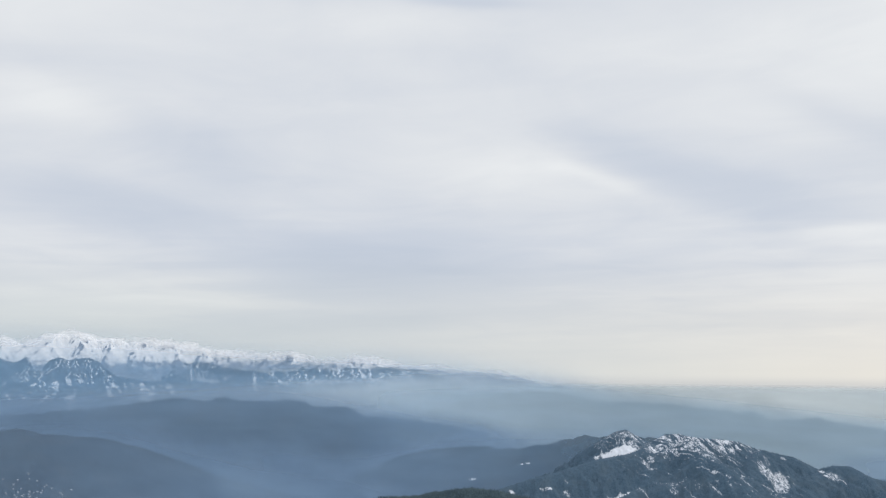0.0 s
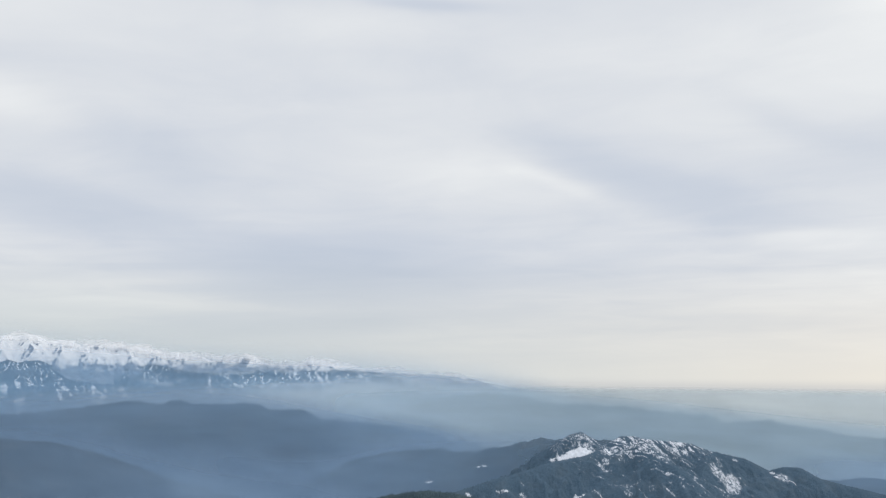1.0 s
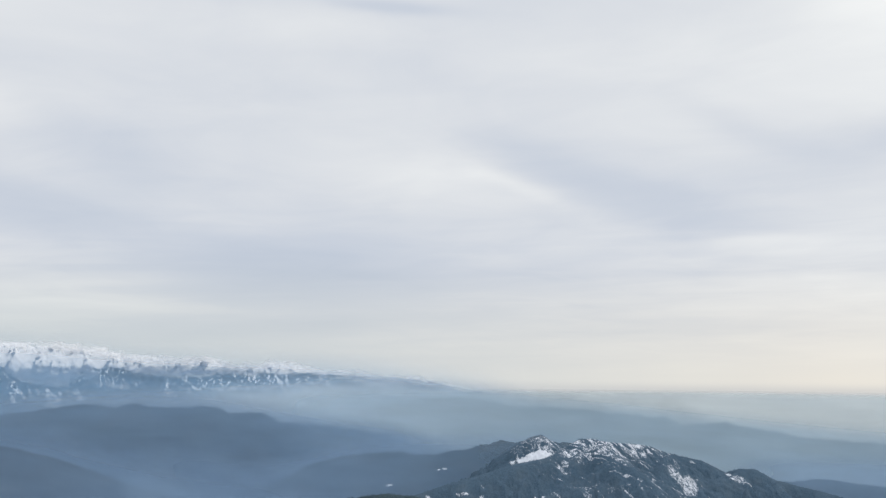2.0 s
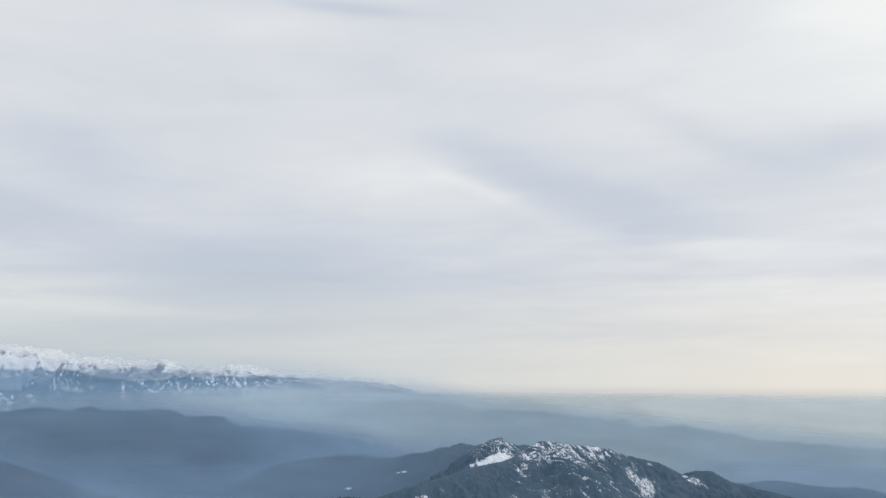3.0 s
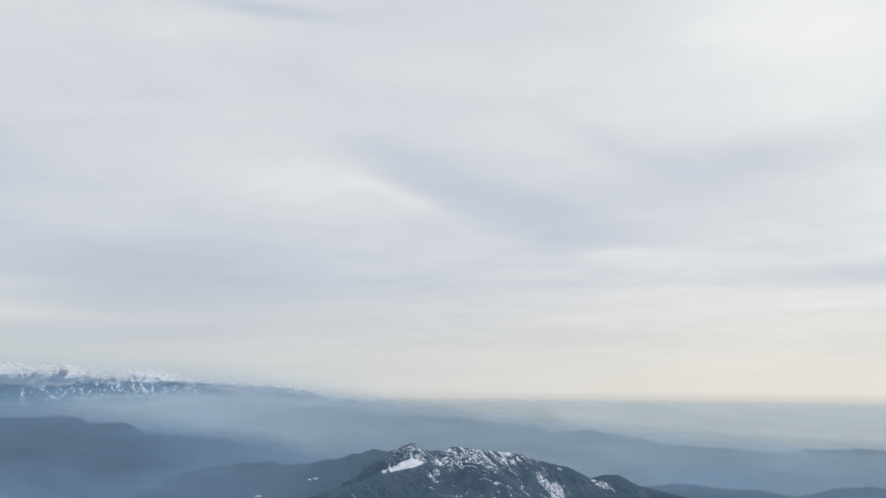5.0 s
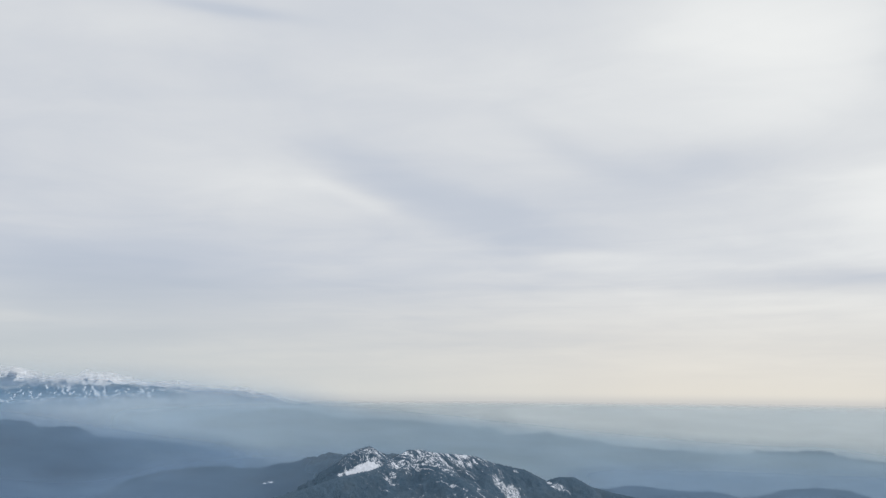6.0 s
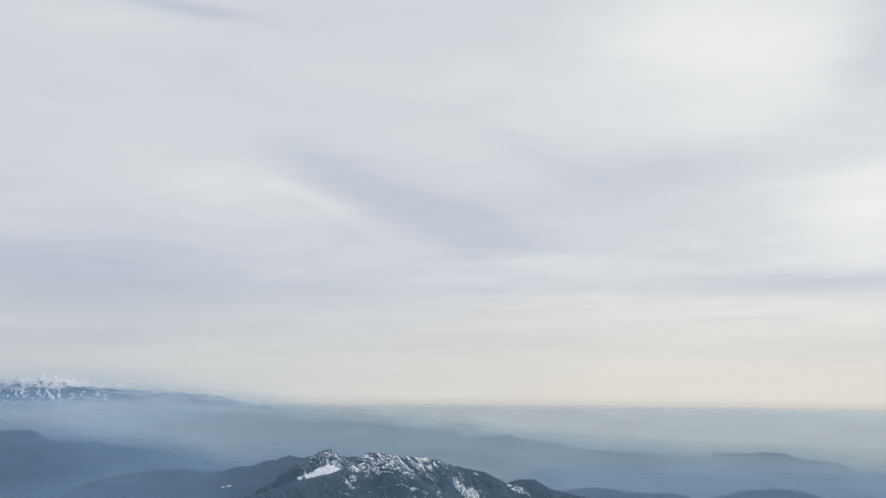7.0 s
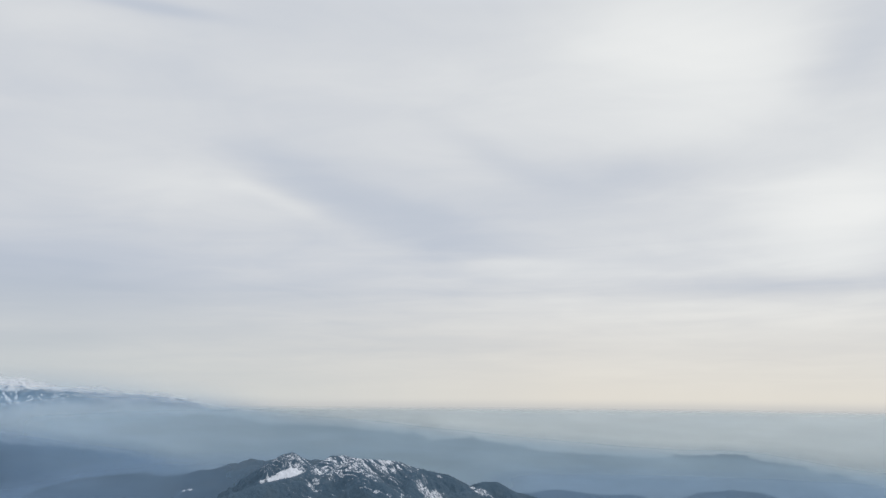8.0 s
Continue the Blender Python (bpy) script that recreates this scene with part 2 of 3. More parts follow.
# haze tints: the blue and grey of distant air put into the sheets' colour
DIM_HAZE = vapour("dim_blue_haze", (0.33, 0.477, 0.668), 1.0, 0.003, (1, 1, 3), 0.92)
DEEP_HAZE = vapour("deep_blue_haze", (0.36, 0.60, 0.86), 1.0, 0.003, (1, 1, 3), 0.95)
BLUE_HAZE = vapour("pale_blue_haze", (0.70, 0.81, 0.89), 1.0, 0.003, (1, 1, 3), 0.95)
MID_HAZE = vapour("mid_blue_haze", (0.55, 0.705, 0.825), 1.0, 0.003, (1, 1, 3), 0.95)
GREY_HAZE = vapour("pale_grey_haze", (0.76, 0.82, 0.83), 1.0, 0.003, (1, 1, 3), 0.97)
CLOUD = vapour("torn_cloud", (0.98, 0.96, 0.935), 1.0, 0.02, (1, 1, 2.2), 0.55)


# ---- terrain mathematics ----
def lattice(ix, iy, seed):
    """A repeatable random angle for each lattice point."""
    n = (ix.astype(np.int64) * 374761393 + iy.astype(np.int64) * 668265263 + seed * 974634777) & 0xFFFFFFFF
    n = ((n ^ (n >> 13)) * 1274126177) & 0xFFFFFFFF
    return ((n ^ (n >> 16)) & 0xFFFF) / 65536.0 * 2 * np.pi


def perlin(x, y, seed=0):
    """Gradient noise, about -0.7 to 0.7."""
    x, y = np.asarray(x, float), np.asarray(y, float)
    ix, iy = np.floor(x), np.floor(y)
    fx, fy = x - ix, y - iy
    u, v = fx * fx * fx * (fx * (fx * 6 - 15) + 10), fy * fy * fy * (fy * (fy * 6 - 15) + 10)

    def corner(dx, dy):
        a = lattice(ix + dx, iy + dy, seed)
        return np.cos(a) * (fx - dx) + np.sin(a) * (fy - dy)

    top = corner(0, 0) * (1 - u) + corner(1, 0) * u
    low = corner(0, 1) * (1 - u) + corner(1, 1) * u
    return top * (1 - v) + low * v


def fbm(x, y, octaves=4, seed=0, gain=0.5):
    total, size, step = 0.0, 1.0, 1.0
    for k in range(octaves):
        total = total + size * perlin(np.asarray(x) * step, np.asarray(y) * step, seed + 17 * k)
        size, step = size * gain, step * 2.03
    return total


def ridged(x, y, octaves=4, seed=0, gain=0.5):
    """Sharp crests with round gullies between, 0 to about 1."""
    total, size, step, norm = 0.0, 1.0, 1.0, 0.0
    for k in range(octaves):
        total = total + size * (1 - 2 * np.abs(perlin(np.asarray(x) * step, np.asarray(y) * step, seed + 29 * k)))
        norm += size
        size, step = size * gain, step * 2.1
    return total / norm


def smooth(a, b, x):
    t = np.clip((x - a) / (b - a), 0, 1)
    return t * t * (3 - 2 * t)


def spine_height(X, Y, line, slope, rounding, power=1.0):
    """The height of a mountain with that crest line: it falls off on both sides at the slope."""
    best = np.full(X.shape, -1e9)
    near = np.full(X.shape, 1e9)
    for (x0, y0, z0), (x1, y1, z1) in zip(line[:-1], line[1:]):
        dx, dy = x1 - x0, y1 - y0
        f = np.clip(((X - x0) * dx + (Y - y0) * dy) / (dx * dx + dy * dy), 0, 1)
        d = np.hypot(X - x0 - f * dx, Y - y0 - f * dy)
        drop = slope * (np.sqrt(d * d + rounding * rounding) - rounding)
        best = np.maximum(best, z0 + f * (z1 - z0) - drop)
        near = np.minimum(near, d)
    return best, near


def ground_height(X, Y):
    """The wide valley floor, which climbs gently to a high plain far off."""
    r = np.hypot(X, Y)
    z = 40 + 110 * smooth(2300, 3500, r) + 276 * smooth(3350, 4800, r) + 12 * smooth(4700, 6500, r)
    return z + 6 * fbm(X / 420, Y / 420, 4, 5) * smooth(5200, 3600, r) + 2


def massif(lines, cell, reach, slope, rounding, gully, spread, seed, crest=0.0, stretch=2.6):
    """A mountain as a grid of heights round its crest lines. gully: depth of the ravines; spread: their distance apart."""
    pts = np.array([p for line in lines for p in line[0]], float)
    first = np.array(lines[0][0], float)
    a = math.atan2(first[-1, 1] - first[0, 1], first[-1, 0] - first[0, 0])
    ca, sa = math.cos(a), math.sin(a)
    S, W = pts[:, 0] * ca + pts[:, 1] * sa, -pts[:, 0] * sa + pts[:, 1] * ca
    s = np.arange(S.min() - reach * 0.8, S.max() + reach * 0.8, cell)
    w = np.arange(W.min() - reach, W.max() + reach * 0.7, cell)
    SS, WW = np.meshgrid(s, w)
    X, Y = SS * ca - WW * sa, SS * sa + WW * ca
    stray = min(0.35 * spread, 36)
    wx = X + stray * fbm(X / spread, Y / spread, 3, seed + 3)
    wy = Y + stray * fbm(X / spread, Y / spread, 3, seed + 4)
    H, D = np.full(X.shape, -1e9), np.full(X.shape, 1e9)
    for line, steep in lines:
        # the crest itself stays put, the flanks wander
        h0, d0 = spine_height(X, Y, line, slope * steep, rounding)
        h1, d1 = spine_height(wx, wy, line, slope * steep, rounding)
        k = smooth(0.1 * spread, 0.9 * spread, d0)
        H, D = np.maximum(H, h0 * (1 - k) + h1 * k), np.minimum(D, d0)
    cut = 1 - ridged(SS / spread, WW / (stretch * spread) + 0.3 * SS / spread, 4, seed)
    H = H - gully * cut * smooth(0.0, 1.3 * spread, D) * 1.6
    H = H + 0.10 * gully * fbm(X / (0.22 * spread), Y / (0.22 * spread), 3, seed + 9) * smooth(0, 0.3 * spread, D)
    if crest:
        H = H + crest * fbm(X / (6 * crest + 1), Y / (6 * crest + 1), 4, seed + 11, 0.6) * (1 - 0.9 * smooth(8, 60, D))
    return X, Y, H, D


def jagged(crest, size, seed, trees=0.0):
    """The same crest with its small peaks and notches."""
    p = np.array(crest, float)
    s = np.concatenate([[0], np.cumsum(np.hypot(*np.diff(p[:, :2], axis=0).T))])
    t = np.arange(0, s[-1], 7.0 if trees else 14.0)
    x, y, z = (np.interp(t, s, p[:, k]) for k in range(3))
    z = z + trees * fbm(t / 22, t * 0 + 0.7, 3, seed + 2, 0.8) + size * (ridged(t / 85, t * 0 + 0.3, 3, seed, 0.6) - 0.55)
    return list(zip(x, y + 0.8 * size * fbm(t / 60, t * 0, 2, seed + 1), z))


# Crest lines of the mountains: x, y, height.
SNOW_CREST = [(-2238, 4247, 677), (-2155, 4287, 694), (-2070, 4327, 703), (-1981, 4367, 672), (-1910, 4397, 708), (-1858, 4418, 719), (-1729, 4467, 729), (-1675, 4487, 697), (-1607, 4510, 706), (-1527, 4536, 685), (-1400, 4575, 692), (-1275, 4609, 670), (-1142, 4641, 646), (-978, 4675, 627), (-818, 4703, 622), (-743, 4714, 636), (-677, 4723, 593), (-529, 4739, 591), (-444, 4746, 614), (-357, 4752, 609), (-242, 4757, 572), (-111, 4760, 572), (-10, 4759, 552), (192, 4752, 538), (364, 4739, 525), (506, 4723, 477)]
ROCK_CREST = [(-2140, 4072, 590), (-1981, 4152, 606), (-1921, 4179, 586), (-1881, 4198, 616), (-1840, 4216, 576), (-1756, 4251, 607), (-1632, 4301, 602), (-1526, 4340, 547), (-1370, 4391, 544), (-1261, 4424, 574), (-1161, 4451, 592), (-1058, 4477, 566), (-940, 4503, 550), (-728, 4542, 561), (-510, 4572, 561), (-261, 4593, 567), (-107, 4599, 551), (46, 4600, 518), (325, 4589, 475)]
LOW_CREST = [(-2041, 3898, 473), (-1890, 3977, 476), (-1791, 4025, 494), (-1710, 4061, 516), (-1539, 4133, 510), (-1496, 4150, 532), (-1360, 4199, 509), (-1243, 4237, 501), (-953, 4318, 507), (-916, 4326, 536), (-828, 4346, 546), (-776, 4356, 517), (-621, 4384, 494), (-490, 4403, 467)]
BLUE_CREST = [(-1711, 3281, 392), (-1572, 3321, 401), (-1353, 3374, 417), (-1142, 3411, 438), (-1060, 3421, 454), (-943, 3434, 460), (-881, 3438, 448), (-810, 3442, 464), (-737, 3445, 450), (-528, 3444, 454), (-475, 3442, 426), (-356, 3434, 431), (-276, 3427, 394), (-68, 3397, 382), (135, 3356, 346), (293, 3314, 310), (427, 3272, 266)]
VILLAGE_CREST = [(-1154, 2218, 422), (-1052, 2226, 431), (-1006, 2229, 435), (-972, 2230, 424), (-865, 2230, 419), (-803, 2228, 413), (-713, 2222, 387), (-614, 2211, 338), (-502, 2193, 271)]
LONG_CREST = [(-201, 3995, 344), (-8, 3966, 401), (159, 3933, 454), (380, 3878, 476), (527, 3833, 464), (610, 3805, 438), (806, 3729, 439), (843, 3714, 431), (904, 3687, 437), (939, 3671, 425), (1101, 3591, 414), (1116, 3583, 404), (1176, 3550, 410), (1231, 3520, 384), (1297, 3481, 385), (1365, 3439, 396), (1430, 3397, 380), (1530, 3327, 369), (1590, 3284, 349), (1733, 3171, 344), (1893, 3030, 336), (1960, 2966, 344), (2129, 2786, 362), (2192, 2714, 339), (2262, 2626, 330), (2295, 2583, 310), (2337, 2525, 309), (2387, 2454, 284), (2450, 2357, 221)]
PALE_CREST = [(308, 4354, 460), (413, 4346, 466), (492, 4337, 481), (543, 4331, 487), (582, 4326, 470), (723, 4305, 452), (873, 4277, 436)]
WOODED_CREST = [(-437, 3014, 132), (-258, 3011, 235), (-150, 3004, 288), (-68, 2997, 315), (30, 2984, 324), (138, 2967, 331), (172, 2961, 318), (312, 2931, 341), (381, 2913, 354), (432, 2898, 368), (547, 2862, 366), (627, 2835, 371), (734, 2793, 332)]
HILL_CREST = [(514, 2324, 396), (535, 2323, 407), (558, 2321, 421), (583, 2319, 422), (603, 2317, 416), (650, 2311, 411), (691, 2306, 409), (724, 2301, 404), (769, 2294, 387), (814, 2286, 377), (846, 2279, 371), (871, 2274, 358), (901, 2267, 339), (918, 2263, 346), (939, 2258, 351), (969, 2251, 352), (987, 2246, 339), (1016, 2238, 327), (1071, 2221, 313), (1123, 2205, 301), (1200, 2178, 281), (1285, 2144, 253)]
KNOLL_CREST = [(383, 2420, 364), (410, 2406, 389), (429, 2395, 408), (446, 2386, 423), (463, 2376, 427), (478, 2367, 416), (499, 2355, 399), (518, 2343, 394)]
SPUR_CREST = [(-231, 1735, 325), (-150, 1753, 338), (-108, 1760, 347), (-45, 1770, 349), (-14, 1774, 355), (50, 1780, 362), (104, 1783, 357), (157, 1785, 344), (232, 1785, 329)]
FOOT_CREST = [(1196, 2751, 223), (1258, 2723, 258), (1378, 2665, 278), (1449, 2627, 264), (1585, 2547, 262), (1636, 2515, 246), (1674, 2490, 258), (1733, 2449, 268), (1739, 2445, 279), (1819, 2386, 289), (1870, 2346, 284), (1943, 2286, 261)]
ISLE_CREST = [(647, 4159, 443), (793, 4134, 456), (913, 4108, 470), (984, 4093, 455), (1065, 4072, 442)]
ISLET_CREST = [(1323, 4020, 459), (1347, 4012, 467), (1371, 4004, 472), (1397, 3995, 465)]


# ---- building ----
def grid_object(name, X, Y, H, values, attribute, material, floor=None):
    """One mesh over a grid of places, with a value at each corner; what lies deep under the floor is left out."""
    rows, cols = X.shape
    co = np.stack([X, Y, H], -1).reshape(-1, 3)
    idx = np.arange(rows * cols).reshape(rows, cols)
    quads = np.stack([idx[:-1, :-1], idx[:-1, 1:], idx[1:, 1:], idx[1:, :-1]], -1).reshape(-1, 4)
    if floor is not None:
        deep = (H < floor).reshape(-1)
        quads = quads[~deep[quads].all(1)]
    used = np.unique(quads)
    back = np.zeros(rows * cols, int)
    back[used] = np.arange(len(used))
    me = bpy.data.meshes.new(name)
    me.vertices.add(len(used))
    me.vertices.foreach_set("co", co[used].astype(np.float32).ravel())
    me.loops.add(quads.size)
    me.loops.foreach_set("vertex_index", back[quads].astype(np.int32).ravel())
    me.polygons.add(len(quads))
    me.polygons.foreach_set("loop_start", np.arange(0, quads.size, 4, dtype=np.int32))
    me.polygons.foreach_set("loop_total", np.full(len(quads), 4, dtype=np.int32))
    me.update(calc_edges=True)
    me.polygons.foreach_set("use_smooth", np.ones(len(quads), dtype=bool))
    layer = me.attributes.new(attribute, "FLOAT", "POINT")
    layer.data.foreach_set("value", np.asarray(values).reshape(-1)[used].astype(np.float32))
    me.materials.append(material)
    return new(name, me)


def steepness(H, cell):
    gy, gx = np.gradient(H, cell)
    return np.hypot(gx, gy), gx


def mountain(name, crests, material, label, category, snow=None, cell=8.0, reach=420, slope=0.55, rounding=10, gully=30, spread=120, seed=1, crest=0.0, stretch=2.6, far=True):
    X, Y, H, D = massif(crests, cell, reach, slope, rounding, gully, spread, seed, crest, stretch)
    values = snow(X, Y, H, D, cell) if snow else np.zeros(X.shape)
    ob = grid_object(name, X, Y, H, values, "snow", material, ground_height(X, Y) - 12)
    tagged(ob, label, category, kind="structure" if far else "")
    return X, Y, H, values


# ---- the large land ----
g = np.linspace(-7600, 7600, 241)
GX, GY = np.meshgrid(g, g)
ground = grid_object("ground", GX, GY, ground_height(GX, GY), np.zeros(GX.shape), "snow", GROUND)
tagged(ground, "wooded valley floor rising to a pale far plain", "ground", kind="structure")


def blurred(H, n):
    """Mean over a square of 2 n + 1 cells."""
    k = 2 * n + 1
    for axis in (0, 1):
        pad = [(0, 0), (0, 0)]
        pad[axis] = (n + 1, n)
        c = np.cumsum(np.pad(H, pad, mode="edge"), axis=axis)
        H = (np.take(c, np.arange(k, c.shape[axis]), axis) - np.take(c, np.arange(0, c.shape[axis] - k), axis)) / k
    return H


def sharpness(H, n):
    """How far each place stands out of its surroundings: rib lines above 0, gullies below; about -3 to 3."""
    c = H - blurred(H, n)
    return c / (np.std(c[H > 430]) + 1e-6)


def aspect(H, cell):
    """Which way each face looks along the range, -1 to 1."""
    s, gx = steepness(H, cell)
    return gx / np.sqrt(1 + s * s)


def ribs(crest, every, length, fall, seed, forks=2):
    """Side ribs that run down from a crest towards the valley, each with forks of its own."""
    rng = np.random.default_rng(seed)
    p = np.array(crest, float)
    along = np.concatenate([[0], np.cumsum(np.hypot(*np.diff(p[:, :2], axis=0).T))])
    out, s = [], every * 0.3

    def run(start, heading, size, drop):
        line, (x, y, z) = [tuple(start)], start
        for _ in range(4):
            heading += rng.normal(0, 0.22)
            step = size / 4 * rng.uniform(0.8, 1.2)
            x, y, z = x + step * math.cos(heading), y + step * math.sin(heading), z - step * drop * rng.uniform(0.6, 1.4)
            line.append((x, y, z))
        return line, heading

    while s < along[-1]:
        x, y, z = (np.interp(s, along, p[:, k]) for k in range(3))
        tilt = math.atan2(*(np.array([np.interp(s + 30, along, p[:, 1]) - y, np.interp(s + 30, along, p[:, 0]) - x]) + 1e-6))
        heading = tilt - math.pi / 2 + rng.uniform(-0.55, 0.55)
        size = length * rng.uniform(0.55, 1.25)
        line, last = run((x, y, z), heading, size, fall)
        out.append((line, 1.0))
        for k in range(forks):
            side = (1 if k % 2 else -1) * rng.uniform(0.5, 0.95)
            out.append((run(line[1 + k % 3], heading + side, size * rng.uniform(0.35, 0.6), fall * 1.1)[0], 1.0))
        s += every * rng.uniform(0.6, 1.4)
    return out


def rocky_range(name, crest, material, label, snow, every, length, fall, slope, seed, rough=5.0, cell=2.2, reach=280):
    """A high range: planar faces that meet in ribs and gullies, roughened at two sizes."""
    crest = jagged(crest, 2.2 * rough, seed)
    p = np.array(crest, float)
    a = math.atan2(p[-1, 1] - p[0, 1], p[-1, 0] - p[0, 0])
    ca, sa = math.cos(a), math.sin(a)
    S, W = p[:, 0] * ca + p[:, 1] * sa, -p[:, 0] * sa + p[:, 1] * ca
    s0, w0 = S.min() - 150, W.min() - reach
    SS, WW = np.meshgrid(np.arange(s0, S.max() + 150, cell), np.arange(w0, W.max() + 140, cell))
    wob = 9 * fbm(SS / 45, WW / 45, 3, seed + 3), 9 * fbm(SS / 45, WW / 45, 3, seed + 4)
    H = np.full(SS.shape, -1e3)
    for line, steep in [(crest, 1.0)] + ribs(crest, every, length, fall, seed):
        main = line is crest
        for (x0, y0, z0), (x1, y1, z1) in zip(line[:-1], line[1:]):
            q = [(x * ca + y * sa, -x * sa + y * ca) for x, y in ((x0, y0), (x1, y1))]
            r = reach if main else 140
            i0, i1 = (int((f([q[0][0], q[1][0]]) + k * r - s0) / cell) for f, k in ((min, -1), (max, 1)))
            j0, j1 = (int((f([q[0][1], q[1][1]]) + k * r - w0) / cell) for f, k in ((min, -1), (max, 1)))
            win = (slice(max(j0, 0), max(j1, 0)), slice(max(i0, 0), max(i1, 0)))
            U, V = SS[win], WW[win]
            if not U.size:
                continue
            if not main:
                U, V = U + wob[0][win], V + wob[1][win]
            du, dv = q[1][0] - q[0][0], q[1][1] - q[0][1]
            f = np.clip(((U - q[0][0]) * du + (V - q[0][1]) * dv) / (du * du + dv * dv + 1e-9), 0, 1)
            d = np.hypot(U - q[0][0] - f * du, V - q[0][1] - f * dv)
            H[win] = np.maximum(H[win], z0 + f * (z1 - z0) - slope * steep * (np.sqrt(d * d + 4) - 2))
    H = H + rough * fbm(SS / 42, WW / 42, 3, seed + 7, 0.45)
    X, Y = SS * ca - WW * sa, SS * sa + WW * ca
    ob = grid_object(name, X, Y, H, snow(X, Y, H, cell), "snow", material, ground_height(X, Y) - 12)
    return tagged(ob, label, "mountain range", kind="structure")


def high_snow(X, Y, H, cell):
    """Snow fields, broken by rocky ribs and steep faces, more so lower down; faces turned from the sun are darkened as
    painted shade.
    """
    side = aspect(blurred(H, 1), cell)
    bare = smooth(-0.3, 0.2, fbm(X / 70, H / 35, 3, 43))
    rock_and_shade = 0.75 * smooth(0.0, 0.45, side) * bare + 0.7 * smooth(0.4, 1.5, sharpness(H, 4)) * (0.4 + 0.6 * bare)
    gully = 0.5 * smooth(0.3, 1.2, -sharpness(H, 2))
    return 1.0 - rock_and_shade + gully + 0.35 * fbm(X / 40, H / 25, 3, 41) - 0.75 * smooth(640, 550, H) * smooth(-300, -700, X) - 0.8 * smooth(-450, 200, X)


def gully_snow(X, Y, H, cell):
    """Thin forked lines of snow in the gullies, and a dusting along the top; sunward faces are whitened as painted
    facet light.
    """
    east = smooth(-1000, -500, X)
    deep = smooth(0.5, 1.5, -sharpness(H, 2)) * (1 - east) + 0.75 * east * smooth(0.3, 1.2, -sharpness(H, 4))
    deep = deep * smooth(-0.35, 0.1, fbm(X / 110, H / 60, 3, 62))
    side = aspect(blurred(H, 1), cell)
    return 0.95 * deep + (0.35 + 0.25 * east) * smooth(0.25, 0.6, -side) * smooth(-0.15, 0.2, fbm(X / 80, H / 40, 3, 64)) + 0.3 * smooth(570, 610, H) + 0.22 * east + 0.2 * fbm(X / 30, H / 20, 2, 66)


def low_snow(X, Y, H, cell):
    """Snow on the open upper faces, in streaks that slant down."""
    side = aspect(blurred(H, 1), cell)
    face = smooth(-0.05, 0.35, -side) * smooth(-0.3, 0.15, fbm(X / 90, H / 45, 3, 47))
    return 0.75 * face + 0.5 * smooth(0.4, 1.4, -sharpness(H, 2)) + 0.3 * smooth(490, 535, H) + 0.6 * fbm((X + 1.5 * H) / 22, H / 9, 3, 48) + 0.2 * smooth(-1300, -1700, X) - 0.16


rocky_range("snow_mountain_range", SNOW_CREST, SNOW_ROCK_SHADE, "high snow-covered mountain range, far off under cloud", high_snow, 52, 200, 0.6, 0.95, 3, 6.5)
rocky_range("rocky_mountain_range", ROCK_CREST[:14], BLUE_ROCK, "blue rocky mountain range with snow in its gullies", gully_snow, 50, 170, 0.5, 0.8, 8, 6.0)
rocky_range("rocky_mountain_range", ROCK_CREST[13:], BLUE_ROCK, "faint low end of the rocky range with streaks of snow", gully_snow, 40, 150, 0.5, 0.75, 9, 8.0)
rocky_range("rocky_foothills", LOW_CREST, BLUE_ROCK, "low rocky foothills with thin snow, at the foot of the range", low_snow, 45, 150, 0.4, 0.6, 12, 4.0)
mountain("far_ridge", [(PALE_CREST, 1.0)], FAR_WOOD, "faint grey-blue ridge in the haze", "ridge", None, 9.0, 480, 0.35, 12, 8, 90, 15, 1.0)
mountain("far_knoll", [(ISLE_CREST, 1.0)], FAR_WOOD, "faint low hill above the haze", "hill", None, 8.0, 300, 0.9, 10, 5, 90, 16)
mountain("far_knoll", [(ISLET_CREST, 1.0)], FAR_WOOD, "faint small hill above the haze", "hill", None, 8.0, 300, 1.3, 10, 5, 90, 17)
mountain("long_ridge", [(jagged(LONG_CREST, 9, 121, 4.5), 1.0)], FAR_WOOD, "long pale blue wooded ridge in haze", "ridge", None, 7.0, 600, 0.8, 4, 6, 150, 21, 4.0)
mountain("blue_ridge", [(jagged(BLUE_CREST, 9, 124, 4.5), 1.0)], FAR_WOOD, "blue wooded ridge in haze", "ridge", None, 6.0, 700, 0.7, 5, 8, 150, 24, 3.5)
mountain("low_ridge", [(jagged(FOOT_CREST, 7, 127, 4.5), 1.0)], FAR_WOOD, "low blue wooded ridge in the valley", "ridge", None, 8.0, 500, 0.5, 10, 25, 140, 27, 1.5)


def patches(X, Y, spots, halo=1.0):
    """Open meadows: x, y, half length, half breadth, turn, strength; they fade into the wood over a halo."""
    v = np.zeros(np.shape(X))
    for x, y, a, b, turn, k in spots:
        c, s = math.cos(radians(turn)), math.sin(radians(turn))
        u, w = ((X - x) * c + (Y - y) * s) / (a * halo), (-(X - x) * s + (Y - y) * c) / (b * halo)
        v = np.maximum(v, k * (1 - smooth(0.45, 1.25, np.sqrt(u * u + w * w))))
    return v


WOODED_SPOTS = [(84, 2636, 22, 9, -8, 0.95), (231, 2655, 20, 8, -13, 0.95), (203, 2570, 14, 6, -10, 0.95), (300, 2630, 9, 5, 10, 0.9)]


